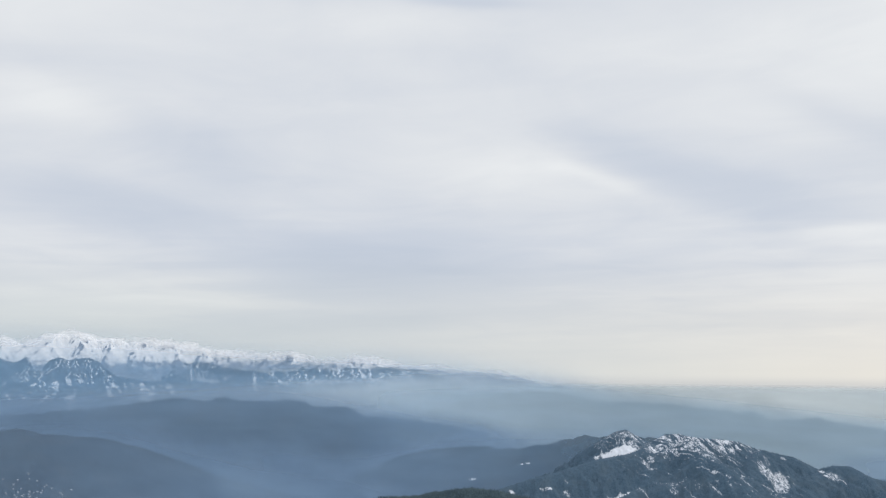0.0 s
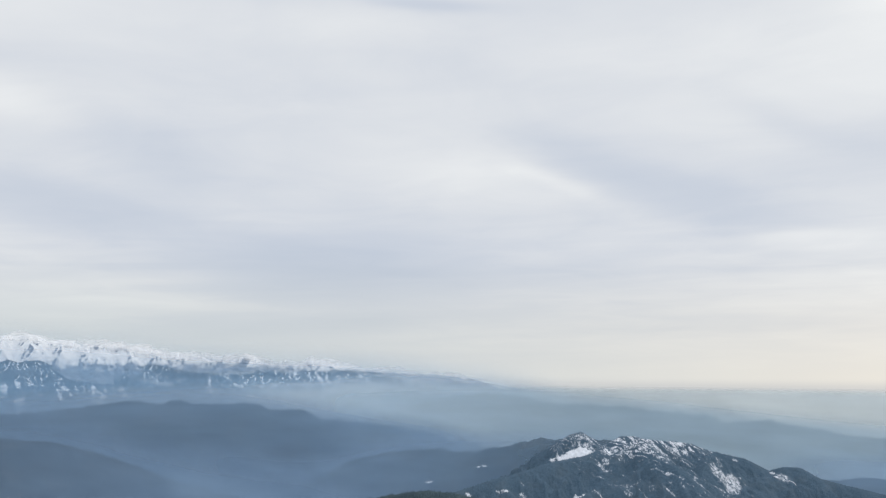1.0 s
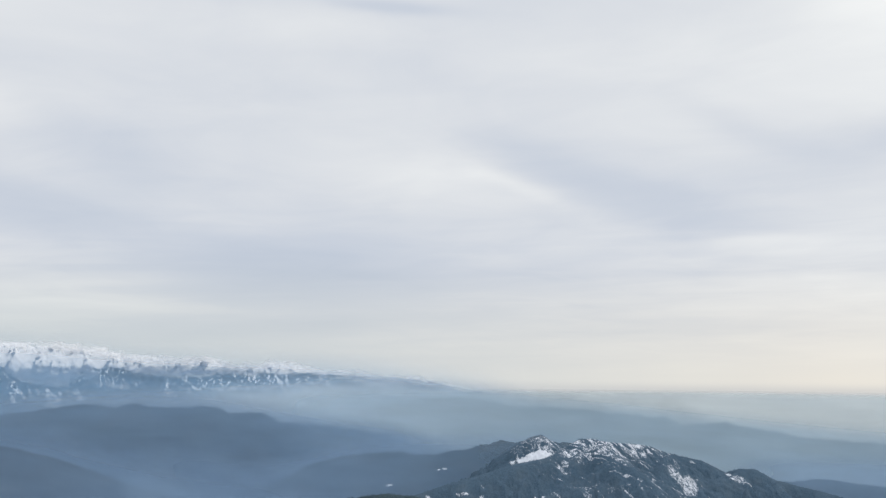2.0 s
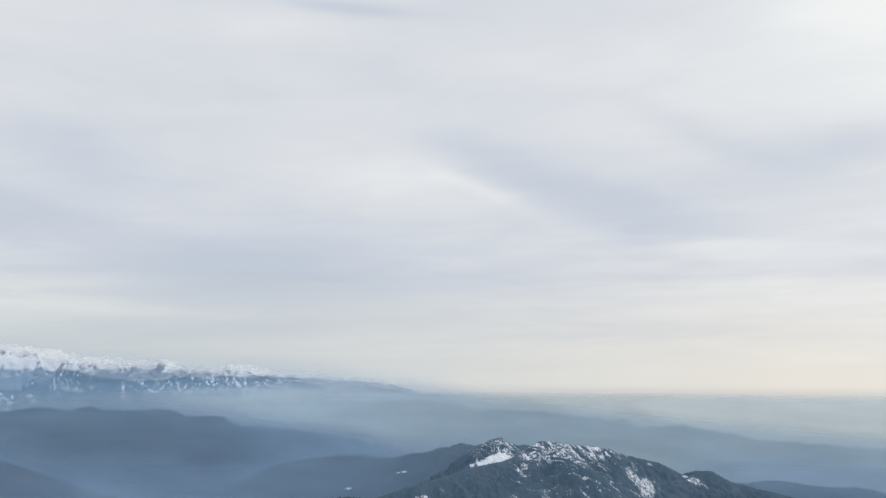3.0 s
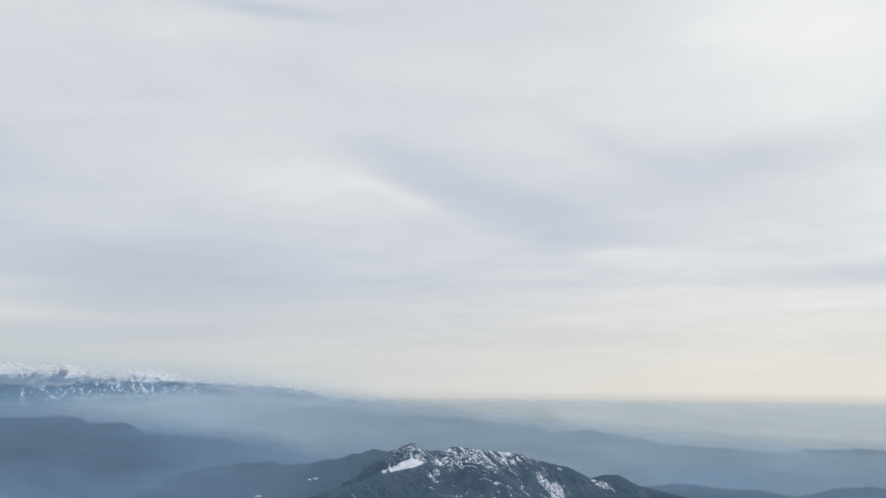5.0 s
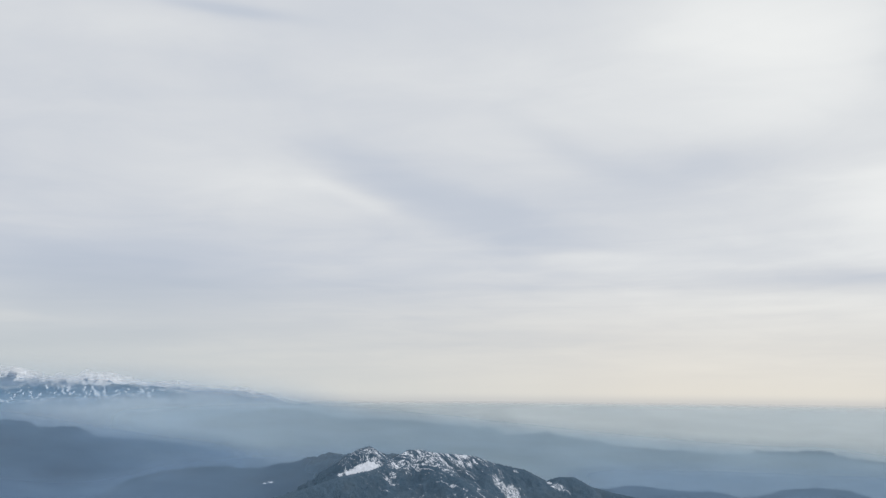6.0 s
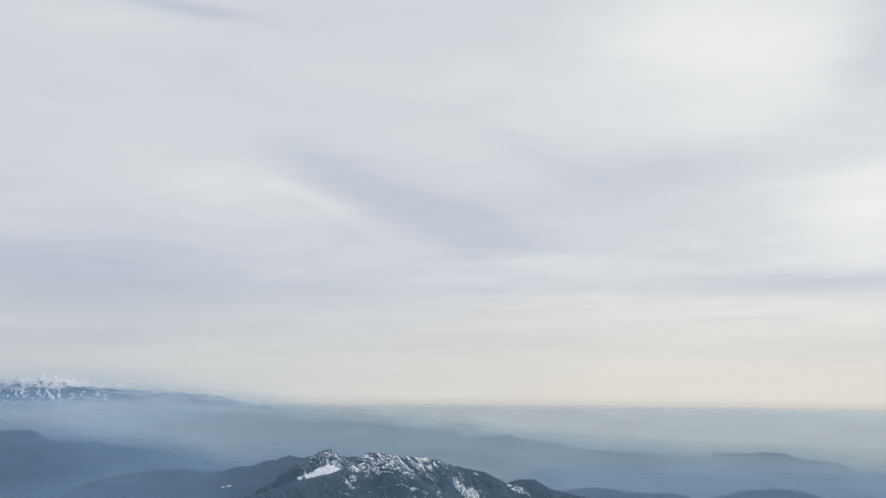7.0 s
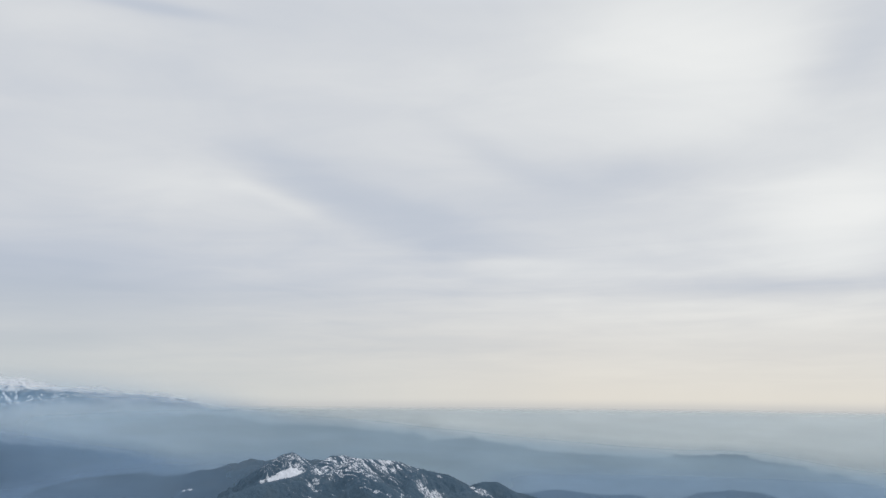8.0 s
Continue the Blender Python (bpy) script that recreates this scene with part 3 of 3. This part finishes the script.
def wooded_snow(X, Y, H, D, cell):
    return -0.5 + 1.15 * patches(X, Y, WOODED_SPOTS) + 0.4 * fbm(X / 30, Y / 30, 3, 51)


mountain("wooded_ridge", [(jagged(WOODED_CREST, 12, 131, 4.0), 1.0)], WOOD, "dark wooded ridge with a few snowy clearings", "ridge", wooded_snow, 5.0, 500, 0.62, 10, 36, 95, 31, 2.5)
SHOULDER_CREST = [(481, 2645, 374), (413, 2667, 375), (350, 2675, 355), (268, 2669, 324), (154, 2652, 291), (27, 2636, 259), (-67, 2624, 230), (-160, 2599, 196)]
mountain("wooded_shoulder", [(jagged(SHOULDER_CREST, 7, 133, 4.0), 1.0)], WOOD, "dark wooded shoulder behind the snowy hill", "ridge", wooded_snow, 5.0, 400, 0.6, 8, 18, 80, 33, 1.5)
VX, VY, VH, VS = mountain("village_hillside", [(jagged(VILLAGE_CREST, 7, 134, 3.0), 1.0)], TERRACES, "dim terraced hillside with a scattered village", "ridge", None, 6.0, 700, 0.36, 12, 26, 150, 34, 1.0)
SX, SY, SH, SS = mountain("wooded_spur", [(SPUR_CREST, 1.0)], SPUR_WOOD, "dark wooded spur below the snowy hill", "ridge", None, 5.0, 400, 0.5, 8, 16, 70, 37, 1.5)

# ---- the snowy hill ----
SHOULDERS = [
    (HILL_CREST, 1.0),
    (KNOLL_CREST, 1.1),
    ([(505, 2275, 398), (451, 2225, 384), (347, 2162, 373), (275, 2112, 357), (195, 2071, 342), (118, 2037, 322), (21, 2000, 296)], 1.0),
    ([(583, 2237, 420), (603, 2168, 392), (624, 2110, 371), (648, 2050, 341), (669, 1991, 304)], 1.0),
    ([(753, 2247, 389), (706, 2168, 354), (685, 2091, 326), (671, 2032, 298)], 1.0),
    ([(933, 2244, 350), (857, 2177, 318), (805, 2112, 287)], 1.0),
    ([(560, 2329, 418), (520, 2261, 383), (495, 2185, 352), (488, 2104, 312)], 1.0),
]
SUMMIT_CLEARINGS = [
    (435, 2312, 62, 26, -8, 1.35), (387, 2326, 26, 8, -47, 1.0), (457, 2356, 17, 12, -15, 0.8), (443, 2337, 19, 15, -11, 0.7),
    (556, 2287, 38, 7, -100, 0.8), (505, 2252, 26, 11, -66, 1.0), (640, 2272, 48, 8, -62, 1.05), (612, 2300, 26, 8, -50, 1.0), (662, 2280, 40, 6, -62, 0.85),
    (688, 2296, 31, 9, -8, 1.0), (749, 2173, 44, 25, -83, 0.86), (775, 2157, 52, 28, -110, 0.93), (742, 2198, 25, 5, 56, 0.8),
]
SLOPE_CLEARINGS = [
    (466, 2318, 34, 16, -100, 0.9), (491, 2213, 23, 13, -90, 0.82), (493, 2246, 15, 10, 33, 0.75), (516, 2207, 16, 13, -91, 0.66), (597, 2169, 37, 7, -74, 0.85), (634, 2201, 81, 15, -98, 0.8), (628, 2070, 16, 8, -87, 0.7),
    (765, 2220, 19, 11, -88, 0.75), (509, 2103, 19, 10, -78, 0.7), (512, 2076, 16, 9, -63, 0.75), (534, 2067, 11, 4, -47, 0.62), (744, 2262, 37, 7, -97, 0.7), (709, 2254, 31, 5, -94, 0.66),
]
EAST_CLEARINGS = [
    (821, 2268, 12, 6, -10, 0.9), (915, 2208, 30, 20, -13, 0.86), (907, 2250, 16, 8, -60, 0.9), (932, 2199, 18, 6, -11, 0.8),
]
LOW_CLEARINGS = [
    (386, 2064, 46, 11, 33, 0.95), (270, 2048, 12, 14, -12, 0.85), (272, 2075, 9, 14, -12, 0.6), (224, 2047, 22, 5, 4, 0.95), (149, 2034, 12, 6, -24, 0.95),
    (496, 2190, 42, 16, -104, 0.5), (492, 2132, 35, 16, -104, 0.5), (623, 2049, 22, 5, -87, 0.75), (666, 2088, 24, 7, -114, 0.75),
    (564, 2078, 20, 12, -49, 0.65), (520, 2095, 40, 18, 10, 0.62), (590, 2060, 35, 15, 0, 0.58),
]
CLEARINGS = SUMMIT_CLEARINGS + SLOPE_CLEARINGS + EAST_CLEARINGS + LOW_CLEARINGS


def hill_open(X, Y, H):
    """How open the wood is, 0 to 1: meadows, and thin wood in streaks down the upper slopes."""
    u, v = 0.86 * X + 0.5 * Y, 0.86 * Y - 0.5 * X
    streaks = ridged(u / 10 + 0.5 * fbm(X / 30, Y / 30, 2, 71), v / 70, 3, 73)
    speck = fbm(u / 4.5, v / 14, 3, 75)
    thin = smooth(335, 400, H) * smooth(860, 700, X) * (0.8 + 0.2 * smooth(490, 540, X)) * (0.22 + 0.70 * smooth(0.44, 0.76, streaks) + 0.55 * speck)
    thin = np.maximum(thin, 0.85 * smooth(0.10, 0.40, fbm(u / 9, v / 70, 3, 76)) * smooth(300, 480, X) * smooth(900, 780, X))
    meadow = patches(X, Y, CLEARINGS) * (1 + 0.4 * speck)
    rim = 0.42 * patches(X, Y, CLEARINGS, 1.7)
    return np.clip(np.maximum(np.maximum(thin, rim), meadow), 0, 1.4)


def hill_snow(X, Y, H, D, cell):
    return -0.5 + 1.2 * hill_open(X, Y, H) + 0.35 * fbm(X / 7, Y / 10, 2, 77)


HX, HY, HH, HS = mountain("snowy_hill", SHOULDERS, HAZY_HILL_WOOD, "dark wooded hill with snow on its summit and open slopes", "hill",
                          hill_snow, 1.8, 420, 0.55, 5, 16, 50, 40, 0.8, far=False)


def sampler(X, Y, V):
    """Reads a grid of values at any place, from its four corners."""
    o = np.array([X[0, 0], Y[0, 0]])
    e1, e2 = np.array([X[0, 1], Y[0, 1]]) - o, np.array([X[1, 0], Y[1, 0]]) - o
    c = np.hypot(*e1)
    e1, e2 = e1 / c, e2 / c

    def at(x, y):
        i = np.clip(((x - o[0]) * e1[0] + (y - o[1]) * e1[1]) / c, 0, V.shape[1] - 1.001)
        j = np.clip(((x - o[0]) * e2[0] + (y - o[1]) * e2[1]) / c, 0, V.shape[0] - 1.001)
        i0, j0 = i.astype(int), j.astype(int)
        f, k = i - i0, j - j0
        return (V[j0, i0] * (1 - f) + V[j0, i0 + 1] * f) * (1 - k) + (V[j0 + 1, i0] * (1 - f) + V[j0 + 1, i0 + 1] * f) * k

    return at


# ---- forest ----
def forest(name, X, Y, H, S, count, seed, label, lowest, tall, needles):
    """Conifers as two stacked, uneven cones each, rooted in the slope, thinner where snow lies open."""
    rng = np.random.default_rng(seed)
    height_at, snow_at = sampler(X, Y, H), sampler(X, Y, S)
    a, b = rng.random(count) * (X.shape[1] - 2), rng.random(count) * (X.shape[0] - 2)
    o = np.array([X[0, 0], Y[0, 0]])
    e1, e2 = np.array([X[0, 1], Y[0, 1]]) - o, np.array([X[1, 0], Y[1, 0]]) - o
    x, y = o[0] + a * e1[0] + b * e2[0], o[1] + a * e1[1] + b * e2[1]
    z = height_at(x, y)
    open_slope = smooth(0.05, 0.85, snow_at(x, y) + 0.08 + 0.6 * perlin(x / 3, y / 6, seed))
    keep = (z > lowest) & (z > ground_height(x, y) + 5) & (rng.random(count) > 0.97 * open_slope) & (perlin(x / 30, y / 30, seed + 1) > -0.42)
    x, y, z = x[keep], y[keep], z[keep]
    n = len(x)
    h = rng.uniform(*tall, n) * (0.8 + 0.5 * perlin(x / 45, y / 45, seed + 2)) * (1 - 0.45 * open_slope[keep])
    r = h * rng.uniform(0.20, 0.30, n)
    turn, lean = rng.random(n) * 6.283, rng.normal(0, 0.03, (n, 2))
    sides = 5
    verts, faces = [], []
    for low, high, wide in ((0.05, 0.72, 1.0), (0.45, 1.0, 0.62)):
        ring = []
        for k in range(sides):
            w = r * wide * rng.uniform(0.75, 1.2, n)
            ang = turn + 6.283 * k / sides
            ring.append(np.stack([x + w * np.cos(ang), y + w * np.sin(ang), z + h * (low + rng.uniform(-0.04, 0.04, n))], -1))
        tip = np.stack([x + lean[:, 0] * h, y + lean[:, 1] * h, z + h * high], -1)
        verts.append(np.stack(ring + [tip], 1))
    verts = np.concatenate(verts, 1)                    # n trees, 12 corners each
    tri = []
    for c in (0, sides + 1):
        tri += [(c + k, c + (k + 1) % sides, c + sides) for k in range(sides)]
    tri = (np.arange(n)[:, None, None] * 12 + np.array(tri)[None]).reshape(-1, 3)
    me = bpy.data.meshes.new(name)
    me.vertices.add(n * 12)
    me.vertices.foreach_set("co", verts.astype(np.float32).ravel())
    me.loops.add(tri.size)
    me.loops.foreach_set("vertex_index", tri.astype(np.int32).ravel())
    me.polygons.add(len(tri))
    me.polygons.foreach_set("loop_start", np.arange(0, tri.size, 3, dtype=np.int32))
    me.polygons.foreach_set("loop_total", np.full(len(tri), 3, dtype=np.int32))
    me.update(calc_edges=True)
    me.materials.append(needles)
    return tagged(new(name, me), label, "forest", kind="stuff")


forest("conifer_forest", HX, HY, HH, HS, 200000, 5, "dark conifers covering the snowy hill", 230, (2.0, 4.0), HAZY_NEEDLES)
forest("conifer_forest", SX, SY, SH, SS, 40000, 6, "dark conifers on the spur below the hill", 260, (3.0, 6.0), NEAR_NEEDLES)


# ---- the scattered village ----
def part(name, bm, material, parent, label=""):
    me = bpy.data.meshes.new(name)
    bm.to_mesh(me)
    bm.free()
    me.materials.append(material)
    ob = new(name, me)
    ob.parent = parent
    return tagged(ob, label)


def house_kind(long, wide, tall, pitch):
    """A hillside house: plain walls sunk into the slope, and an overhanging gable roof."""
    base = new("house")
    bm = bmesh.new()
    bmesh.ops.create_cube(bm, size=1, matrix=Matrix.Translation((0, 0, tall / 2 - 0.6)) @ Matrix.Diagonal((long, wide, tall + 1.2, 1)))
    part("wall", bm, PLASTER, base)
    bm = bmesh.new()
    e, o = wide / 2 + 0.35, long / 2 + 0.35
    rows = [(-e, tall - 0.1), (0, tall + pitch), (e, tall - 0.1), (e, tall - 0.25), (0, tall + pitch - 0.15), (-e, tall - 0.25)]
    rings = [[bm.verts.new((x, y, z)) for y, z in rows] for x in (-o, o)]
    for k in range(6):
        bm.faces.new((rings[0][k], rings[0][(k + 1) % 6], rings[1][(k + 1) % 6], rings[1][k]))
    for ring in rings:
        bm.faces.new((ring[0], ring[1], ring[4], ring[5]))
        bm.faces.new((ring[1], ring[2], ring[3], ring[4]))
    bmesh.ops.recalc_face_normals(bm, faces=bm.faces)
    part("roof", bm, TIN, base, "pale tin roof")
    return tagged(base, "small pale village house with a tin roof on the hillside", "house", "village houses")


slope_at = sampler(VX, VY, VH)
kinds = [house_kind(3.6, 2.6, 2.2, 0.8), house_kind(2.8, 2.2, 2.0, 0.7), house_kind(4.6, 2.8, 2.2, 0.9)]
rng = np.random.default_rng(12)
spots = []
while len(spots) < 44:
    c = [(-892, 1977), (-857, 1967), (-882, 1952), (-822, 1977), (-782, 1972), (-902, 2012), (-722, 1962)][rng.integers(7)]
    x, y = c[0] + rng.normal(0, 26), c[1] + rng.normal(0, 18)
    if all(math.hypot(x - p, y - q) > 5 for p, q in spots):
        spots.append((x, y))
for i, (x, y) in enumerate(spots):
    m = pose(x, y, float(slope_at(np.array([x]), np.array([y]))[0]), 0, 0, float(rng.uniform(-40, 40)))
    if i < 3:
        kinds[i].matrix_basis = m
    else:
        copy_thing(kinds[int(rng.integers(3))], m)


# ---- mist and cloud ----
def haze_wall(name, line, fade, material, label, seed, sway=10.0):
    """A tinted see-through sheet that stands in for haze over a valley, seen from its side: thickest low down, thinning
    out upwards. line: bearing, distance, height where it begins, density.
    """
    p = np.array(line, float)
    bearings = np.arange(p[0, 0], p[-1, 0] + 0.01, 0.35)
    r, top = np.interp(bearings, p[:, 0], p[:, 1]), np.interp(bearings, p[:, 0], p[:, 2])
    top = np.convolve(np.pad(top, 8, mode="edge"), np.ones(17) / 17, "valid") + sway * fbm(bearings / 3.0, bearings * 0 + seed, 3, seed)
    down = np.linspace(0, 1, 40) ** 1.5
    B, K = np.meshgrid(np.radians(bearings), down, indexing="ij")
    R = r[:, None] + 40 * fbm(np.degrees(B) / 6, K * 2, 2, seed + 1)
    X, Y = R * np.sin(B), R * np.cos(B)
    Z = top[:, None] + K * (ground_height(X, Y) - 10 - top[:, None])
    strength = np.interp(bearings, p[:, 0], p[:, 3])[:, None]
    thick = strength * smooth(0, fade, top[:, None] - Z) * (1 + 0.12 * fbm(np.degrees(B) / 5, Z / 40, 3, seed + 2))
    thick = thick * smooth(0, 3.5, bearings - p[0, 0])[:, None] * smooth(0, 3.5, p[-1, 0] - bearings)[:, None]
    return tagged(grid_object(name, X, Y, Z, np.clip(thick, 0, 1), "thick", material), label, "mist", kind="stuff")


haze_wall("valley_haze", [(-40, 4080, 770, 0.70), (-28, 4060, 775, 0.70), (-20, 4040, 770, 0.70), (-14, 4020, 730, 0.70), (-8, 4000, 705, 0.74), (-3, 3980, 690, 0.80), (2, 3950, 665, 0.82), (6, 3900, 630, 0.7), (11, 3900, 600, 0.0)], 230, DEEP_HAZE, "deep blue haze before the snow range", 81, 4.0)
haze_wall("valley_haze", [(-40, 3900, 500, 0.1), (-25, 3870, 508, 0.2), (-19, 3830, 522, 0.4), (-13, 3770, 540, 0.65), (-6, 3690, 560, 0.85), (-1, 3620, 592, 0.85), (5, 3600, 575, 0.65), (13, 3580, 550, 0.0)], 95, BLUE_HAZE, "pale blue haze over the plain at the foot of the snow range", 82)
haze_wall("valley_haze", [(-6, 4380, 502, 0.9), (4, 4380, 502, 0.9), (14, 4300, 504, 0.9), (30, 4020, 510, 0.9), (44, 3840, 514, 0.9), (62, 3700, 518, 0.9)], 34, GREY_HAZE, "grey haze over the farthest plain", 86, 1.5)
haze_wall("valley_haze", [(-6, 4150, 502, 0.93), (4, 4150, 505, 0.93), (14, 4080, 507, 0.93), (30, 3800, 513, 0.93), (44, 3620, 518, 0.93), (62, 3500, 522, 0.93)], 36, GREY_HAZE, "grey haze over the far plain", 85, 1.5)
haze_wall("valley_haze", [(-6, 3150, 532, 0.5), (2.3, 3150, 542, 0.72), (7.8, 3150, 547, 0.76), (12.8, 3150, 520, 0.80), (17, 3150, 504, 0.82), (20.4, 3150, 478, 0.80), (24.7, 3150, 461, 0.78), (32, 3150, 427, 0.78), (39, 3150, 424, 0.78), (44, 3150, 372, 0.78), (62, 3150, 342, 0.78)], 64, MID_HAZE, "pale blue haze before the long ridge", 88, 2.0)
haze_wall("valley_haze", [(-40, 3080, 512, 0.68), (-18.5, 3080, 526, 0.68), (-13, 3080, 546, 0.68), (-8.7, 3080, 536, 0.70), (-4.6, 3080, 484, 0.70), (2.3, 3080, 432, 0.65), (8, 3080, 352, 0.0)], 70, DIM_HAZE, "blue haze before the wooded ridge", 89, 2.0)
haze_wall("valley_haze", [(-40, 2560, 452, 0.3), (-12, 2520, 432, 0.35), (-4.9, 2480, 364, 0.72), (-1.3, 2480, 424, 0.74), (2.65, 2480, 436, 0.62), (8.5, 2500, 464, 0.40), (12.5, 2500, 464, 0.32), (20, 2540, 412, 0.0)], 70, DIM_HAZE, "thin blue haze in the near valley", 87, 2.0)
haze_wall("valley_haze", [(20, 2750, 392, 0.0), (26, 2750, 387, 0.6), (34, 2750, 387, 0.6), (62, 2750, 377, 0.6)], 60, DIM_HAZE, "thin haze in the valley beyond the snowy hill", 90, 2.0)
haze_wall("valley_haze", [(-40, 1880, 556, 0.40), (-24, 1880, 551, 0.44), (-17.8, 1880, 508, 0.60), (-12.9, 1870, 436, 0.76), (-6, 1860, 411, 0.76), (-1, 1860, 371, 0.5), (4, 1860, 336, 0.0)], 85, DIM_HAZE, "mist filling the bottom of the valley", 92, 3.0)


def cloud_bank(name, line, rise, drop, ahead, seed, cover, label, material=CLOUD):
    """A torn bank of cloud that hugs a crest: a bulging curtain, dense in billows and frayed into wisps at its rims."""
    p = np.array(line, float)
    s = np.concatenate([[0], np.cumsum(np.hypot(*np.diff(p[:, :2], axis=0).T))])
    t = np.arange(0, s[-1], 4.0)
    x, y, z = (np.interp(t, s, p[:, k]) for k in range(3))
    z = np.convolve(np.pad(z, 20, mode="edge"), np.ones(41) / 41, "valid")
    up = np.arange(-drop, rise, 3.0)
    T, U = np.meshgrid(t, up, indexing="ij")
    sway = 14 * fbm(T / 90, U / 60, 3, seed + 4)
    mid = 26 * fbm(t / 140, t * 0 + 2, 3, seed + 5)[:, None]
    body = fbm(T / 75 + 0.5 * fbm(T / 60, U / 40, 2, seed), U / 30, 3, seed + 1, 0.38)
    high = np.where(U > mid, (U - mid) / (rise - 20), (mid - U) / (drop - 20))
    thick = smooth(-0.45, 0.95, cover + 1.1 * body - 1.15 * high ** 1.5)
    thick = thick * smooth(0, 200, T) * smooth(0, 200, t[-1] - T) * smooth(1.0, 0.7, high) * smooth(-drop, -drop + 15, U) * smooth(rise, rise - 15, U)
    Y = y[:, None] - ahead + 0.85 * U - 12 * np.cos(U / 45) + sway
    return tagged(grid_object(name, x[:, None] + 0 * U, Y, z[:, None] + U, np.clip(0.92 * thick, 0, 1), "thick", material), label, "cloud", kind="stuff")


cloud_bank("cloud_bank", SNOW_CREST[:18], 42, 60, 34, 91, 0.45, "white cloud torn along the snow range")
cloud_bank("cloud_bank", SNOW_CREST[8:26], 46, 50, 34, 94, 0.7, "thin white cloud on the low end of the range")
cloud_bank("cloud_bank", [(x, y, z - 62) for x, y, z in ROCK_CREST[9:]], 36, 36, 190, 97, 0.6, "pale mist lying along the foot of the range")
cloud_bank("cloud_bank", ROCK_CREST[11:], 34, 40, 24, 98, 0.4, "thin white cloud drifting over the low rocky crest")
